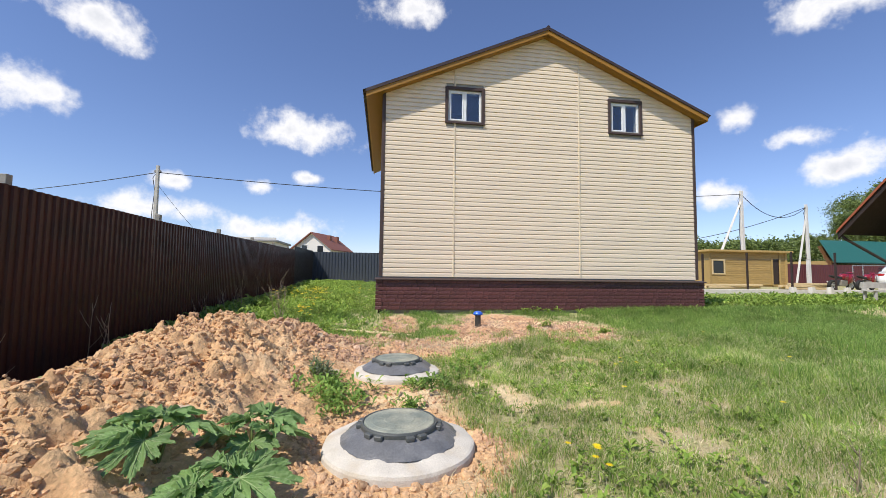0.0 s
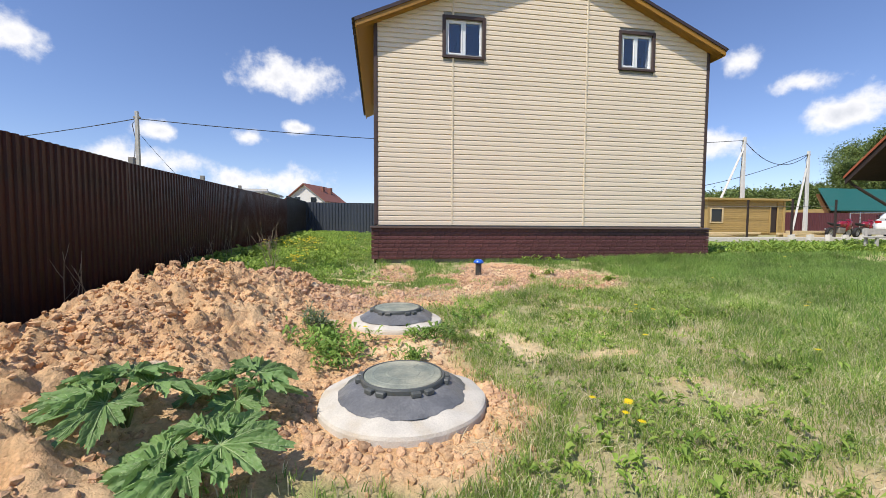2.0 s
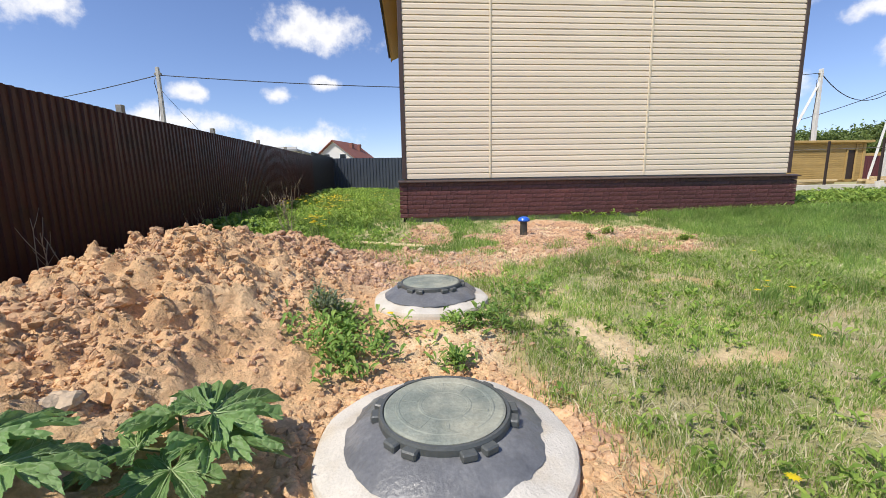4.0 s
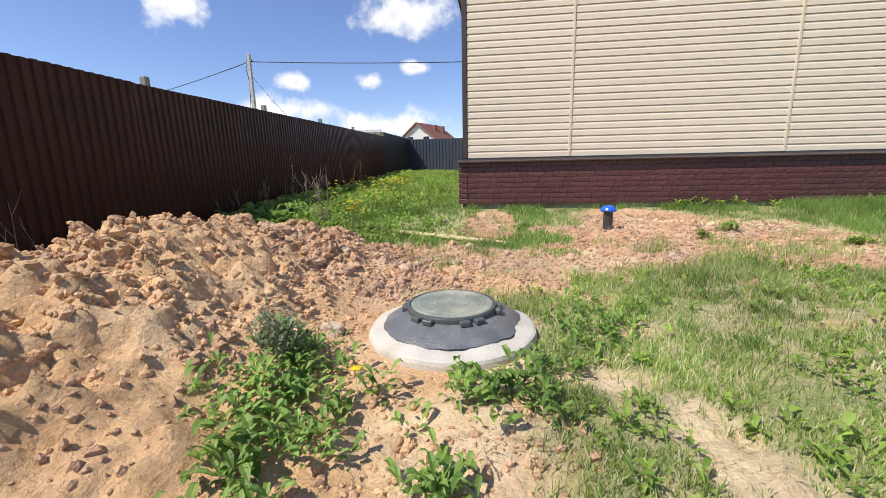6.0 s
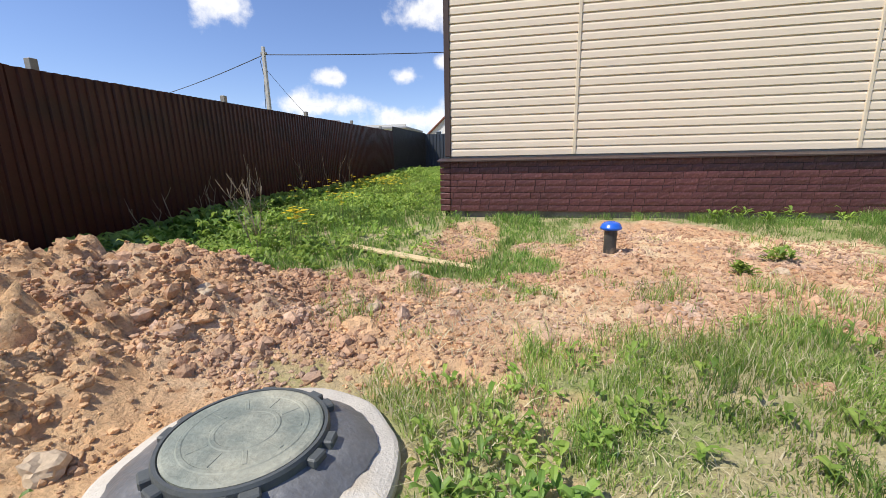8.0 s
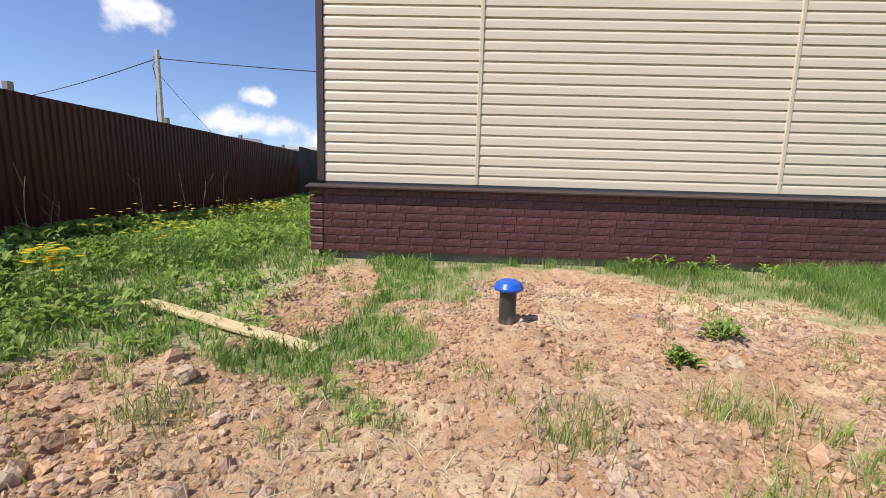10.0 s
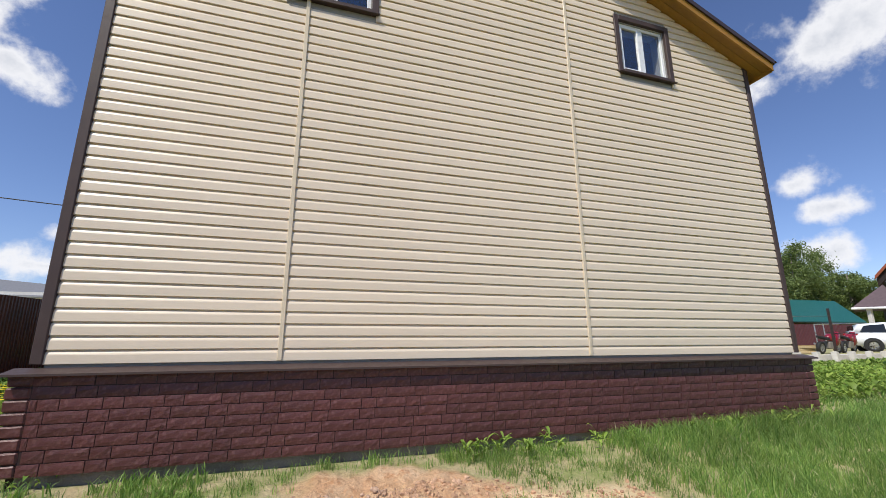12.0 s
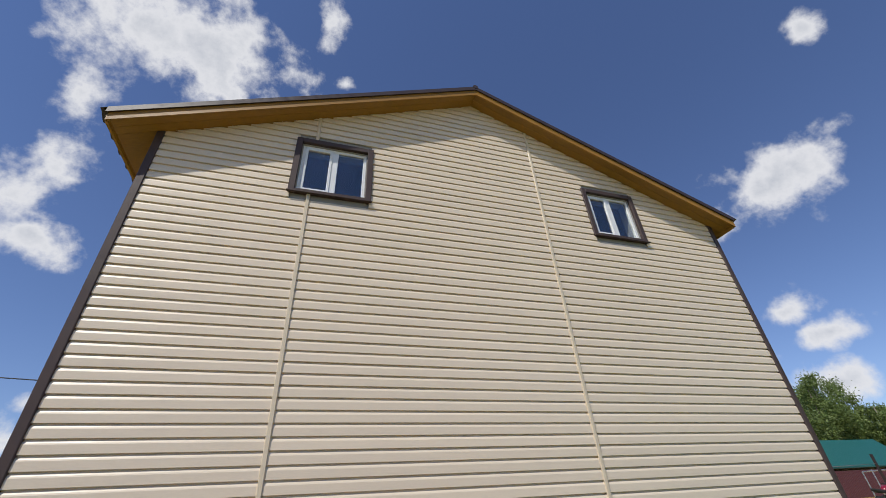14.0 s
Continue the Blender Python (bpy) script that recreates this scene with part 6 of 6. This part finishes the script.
def gabled_house(at, turn, half, depth, eave, rise, wall, roof, label, windows=(), chimneys=()):
    """A gabled house whose gable faces its own -y."""
    h = thing("house", label, "house", "houses behind the fence", at=at)
    bm = bmesh.new()
    prism(bm, [(-half, 0), (half, 0), (half, eave), (0, eave + rise), (-half, eave)], 0, depth)
    part("wall", bm, wall, h)
    for s in (-1, 1):
        bm = bmesh.new()
        over = half + 0.5
        low = eave - rise / half * 0.5
        prism(bm, [(0, eave + rise + 0.2), (s * over, low + 0.2), (s * over, low), (0, eave + rise)], -0.6, depth + 0.6)
        part("roof", bm, roof, h)
    for x, z, w, t in windows:
        win = part("window", boxed(x - w / 2, x + w / 2, -0.04, -0.006, z, z + t), M_CARGLASS, h)
        for b in ((x - w / 2 - 0.09, x - w / 2, z - 0.09, z + t + 0.09), (x + w / 2, x + w / 2 + 0.09, z - 0.09, z + t + 0.09), (x - w / 2, x + w / 2, z + t, z + t + 0.09), (x - w / 2, x + w / 2, z - 0.09, z)):
            part("frame", boxed(b[0], b[1], -0.07, -0.005, b[2], b[3]), M_WHITE, win)
    for x, y, z in chimneys:
        part("chimney", boxed(x - 0.35, x + 0.35, y - 0.35, y + 0.35, z - 1.5, z, 0.04), M_FAR_ROOF, h)
    h.matrix_basis = Matrix.Translation(at) @ pose(0, 0, 0, 0, 0, turn)
    return h


gabled_house((-14.0, 84.0, 1.3), -22, 4.2, 8.0, 5.6, 3.1, M_FAR_WALL, M_FAR_ROOF, "far pale two-storey house with a red-brown tiled roof", ((-1.6, 4.6, 1.2, 1.7), (1.9, 4.4, 1.3, 1.8), (-1.4, 1.5, 1.2, 1.5), (1.6, 1.5, 1.2, 1.5)), ((1.5, 4.0, 8.6), (2.0, 6.2, 8.5)))
gabled_house((-35.2, 63.4, 0.5), -38, 3.0, 9, 6.2, 2.0, M_FAR_WALL, M_GREY_ROOF, "house with a grey sheet roof behind the fence")
flat = thing("building", "long low pale building with a flat grey roof", "building", "houses behind the fence", at=(-20, 60, 0.5))
world_part("wall", boxed(-27.5, -14.5, 58.5, 66, 0.5, 6.2), M_FAR_WALL, flat)
world_part("roof", boxed(-28.0, -14.1, 58.0, 66.5, 6.2, 6.45, 0.03), M_GREY_ROOF, flat)
world_part("parapet", boxed(-27.8, -14.3, 58.2, 58.5, 6.451, 6.75), M_FAR_WALL, flat)


# ---- trees ----
def leaf_cloud(centres, each, spread, size, mat, name):
    """Small two-triangle leaf sprays round many centres."""
    n = len(centres) * each
    c = np.repeat(centres, each, 0) + rng.normal(0, 1, (n, 3)) * np.asarray(spread)
    a, b = rng.normal(0, 1, (n, 3)), rng.normal(0, 1, (n, 3))
    a /= np.linalg.norm(a, axis=1)[:, None]
    b = np.cross(a, b)
    b /= np.linalg.norm(b, axis=1)[:, None] + 1e-9
    s = size * rng.uniform(0.5, 1.2, n)[:, None]
    verts = np.stack([c - a * s, c + b * s * 0.55, c + a * s, c - b * s * 0.55], 1)
    tris = np.array([[0, 1, 2], [0, 2, 3]])[None] + (np.arange(n) * 4)[:, None, None]
    return raw_mesh(name, verts.reshape(-1, 3), tris.reshape(-1, 3), mat)


def make_tree(x, y, h, r, seed, label):
    rr = np.random.default_rng(seed)
    z = height_at(x, y)
    tree = thing("tree", label, "tree", "trees beyond the yard", at=(x, y, z))
    bm = bmesh.new()
    tube(bm, [(0, 0, -0.3), (0.1, 0.05, h * 0.3), (-0.1, 0.1, h * 0.6), (0.05, 0, h * 0.9)], h * 0.02, 8, 0.25)
    clumps = []
    for k in range(46):
        u = rr.normal(0, 1, 3)
        u /= np.linalg.norm(u)
        q = rr.uniform(0.45, 1.0)
        clumps.append((u[0] * r * q, u[1] * r * q, h * 0.6 + u[2] * h * 0.38 * q))
    for k in range(9):
        p = clumps[k * 5]
        tube(bm, [(0, 0, h * (0.25 + 0.05 * k)), (p[0] * 0.5, p[1] * 0.5, (h * 0.3 + p[2]) / 2), p], h * 0.007, 5, 0.3)
    part("trunk", bm, M_BARK, tree, smooth=True)
    crown = leaf_cloud(np.array(clumps), 650, (r * 0.125, r * 0.125, r * 0.11), 0.15, M_CROWN, "crown")
    crown.parent = tree


make_tree(66, 47, 13.5, 4.2, 1, "broad birch in full green leaf")
make_tree(72.5, 44.5, 10.5, 3.2, 2, "rounded birch in full green leaf")
make_tree(77, 42, 7.5, 2.8, 3, "leafy green tree behind the barn")
make_tree(60, 50, 7, 2.6, 4, "leafy green tree behind the barn")
make_tree(84, 58, 17, 5.5, 5, "tall leafy green tree")
make_tree(92, 66, 19, 6.0, 6, "tall leafy green tree")

n = 900
ang = np.radians(rng.uniform(36, 80, n))
dist = rng.uniform(165, 200, n)
centres = np.stack([dist * np.sin(ang), dist * np.cos(ang), 1.0 + rng.uniform(0, 1, n) ** 0.8 * (11.5 + 4 * fbm(dist * np.sin(ang), dist * np.cos(ang), 25, 3, 77))], 1)
tagged(leaf_cloud(centres, 190, (1.7, 1.7, 1.0), 0.5, M_CROWN, "forest"), "distant green forest edge", "forest", kind="stuff")
n = 500
ang = np.radians(rng.uniform(-65, 34, n))
dist = rng.uniform(420, 560, n)
centres = np.stack([dist * np.sin(ang), dist * np.cos(ang), 1.0 + rng.uniform(0, 1, n) * 8], 1)
tagged(leaf_cloud(centres, 26, (6, 6, 1.5), 2.4, M_CROWN, "far_woods"), "low line of woods on the horizon", "forest", kind="stuff")

# ---- plinth bricks ----
def brick_mesh(width, height, seed):
    """A split-faced block: a bulging, uneven front and bevelled edges."""
    bm = bmesh.new()
    nx, nz = (7 if width > 0.2 else 4), 4
    grid = []
    for i in range(nx):
        col = []
        for k in range(nz):
            u, w = i / (nx - 1), k / (nz - 1)
            inside = 0 < i < nx - 1 and 0 < k < nz - 1
            d = 0.004 + (0.004 + 0.006 * noise.noise(Vector((u * 3.3 + seed * 5.1, w * 2.2, seed)))) * inside
            col.append(bm.verts.new(((u - 0.5) * width, -d, (w - 0.5) * height)))
        grid.append(col)
    for i in range(nx - 1):
        for k in range(nz - 1):
            bm.faces.new((grid[i][k], grid[i + 1][k], grid[i + 1][k + 1], grid[i][k + 1]))
    rim = [grid[i][0] for i in range(nx)] + [grid[-1][k] for k in range(1, nz)] + [grid[i][-1] for i in range(nx - 2, -1, -1)] + [grid[0][k] for k in range(nz - 2, 0, -1)]
    back = [bm.verts.new((v.co.x, 0.012, v.co.z)) for v in rim]
    for i in range(len(rim)):
        bm.faces.new((rim[i], back[i], back[(i + 1) % len(rim)], rim[(i + 1) % len(rim)]))
    bmesh.ops.recalc_face_normals(bm, faces=bm.faces)
    me = bpy.data.meshes.new("brick")
    bm.to_mesh(me)
    bm.free()
    me.materials.append(M_BRICK)
    return me


COURSE = 0.0988
LONG, SHORT = 0.304, 0.152
long_bricks = [brick_mesh(LONG - 0.008, COURSE - 0.008, k) for k in range(8)]
short_bricks = [brick_mesh(SHORT - 0.008, COURSE - 0.008, 20 + k) for k in range(6)]
for course in range(8):
    z = PLINTH_0 + COURSE * (course + 0.5)
    x, k = 0.008 - (0.0, 0.285, 0.11, 0.36, 0.04, 0.25, 0.15, 0.33)[course], course
    while x < HOUSE_R + 0.04:
        w = LONG if k % 2 else SHORT
        left, right = max(x, 0.008), min(x + w, HOUSE_R + 0.04)
        if right - left > 0.035:
            ob = new("brick", random.choice(long_bricks if w == LONG else short_bricks))
            ob.parent = plinth
            ob.location = ((left + right) / 2, PLINTH_Y - random.uniform(0, 0.002), z)
            ob.scale.x = (right - left) / w
        x += w
        k += 1
    # corner stones wrap round both ends
    for cx, hand in ((-0.08, -1), (HOUSE_R + 0.11, 1)):
        m = boxed(-0.085, 0.087, -0.014, 0.13, -COURSE / 2 + 0.004, COURSE / 2 - 0.004, 0.012)
        for v in m.verts:
            v.co += Vector((1, 1, 0)) * 0.008 * noise.noise(v.co * 14 + Vector((course, hand, 0)))
        ob = part("corner_stone", m, M_BRICK, None)
        ob.parent = plinth
        ob.location = (cx, PLINTH_Y + 0.0, z)
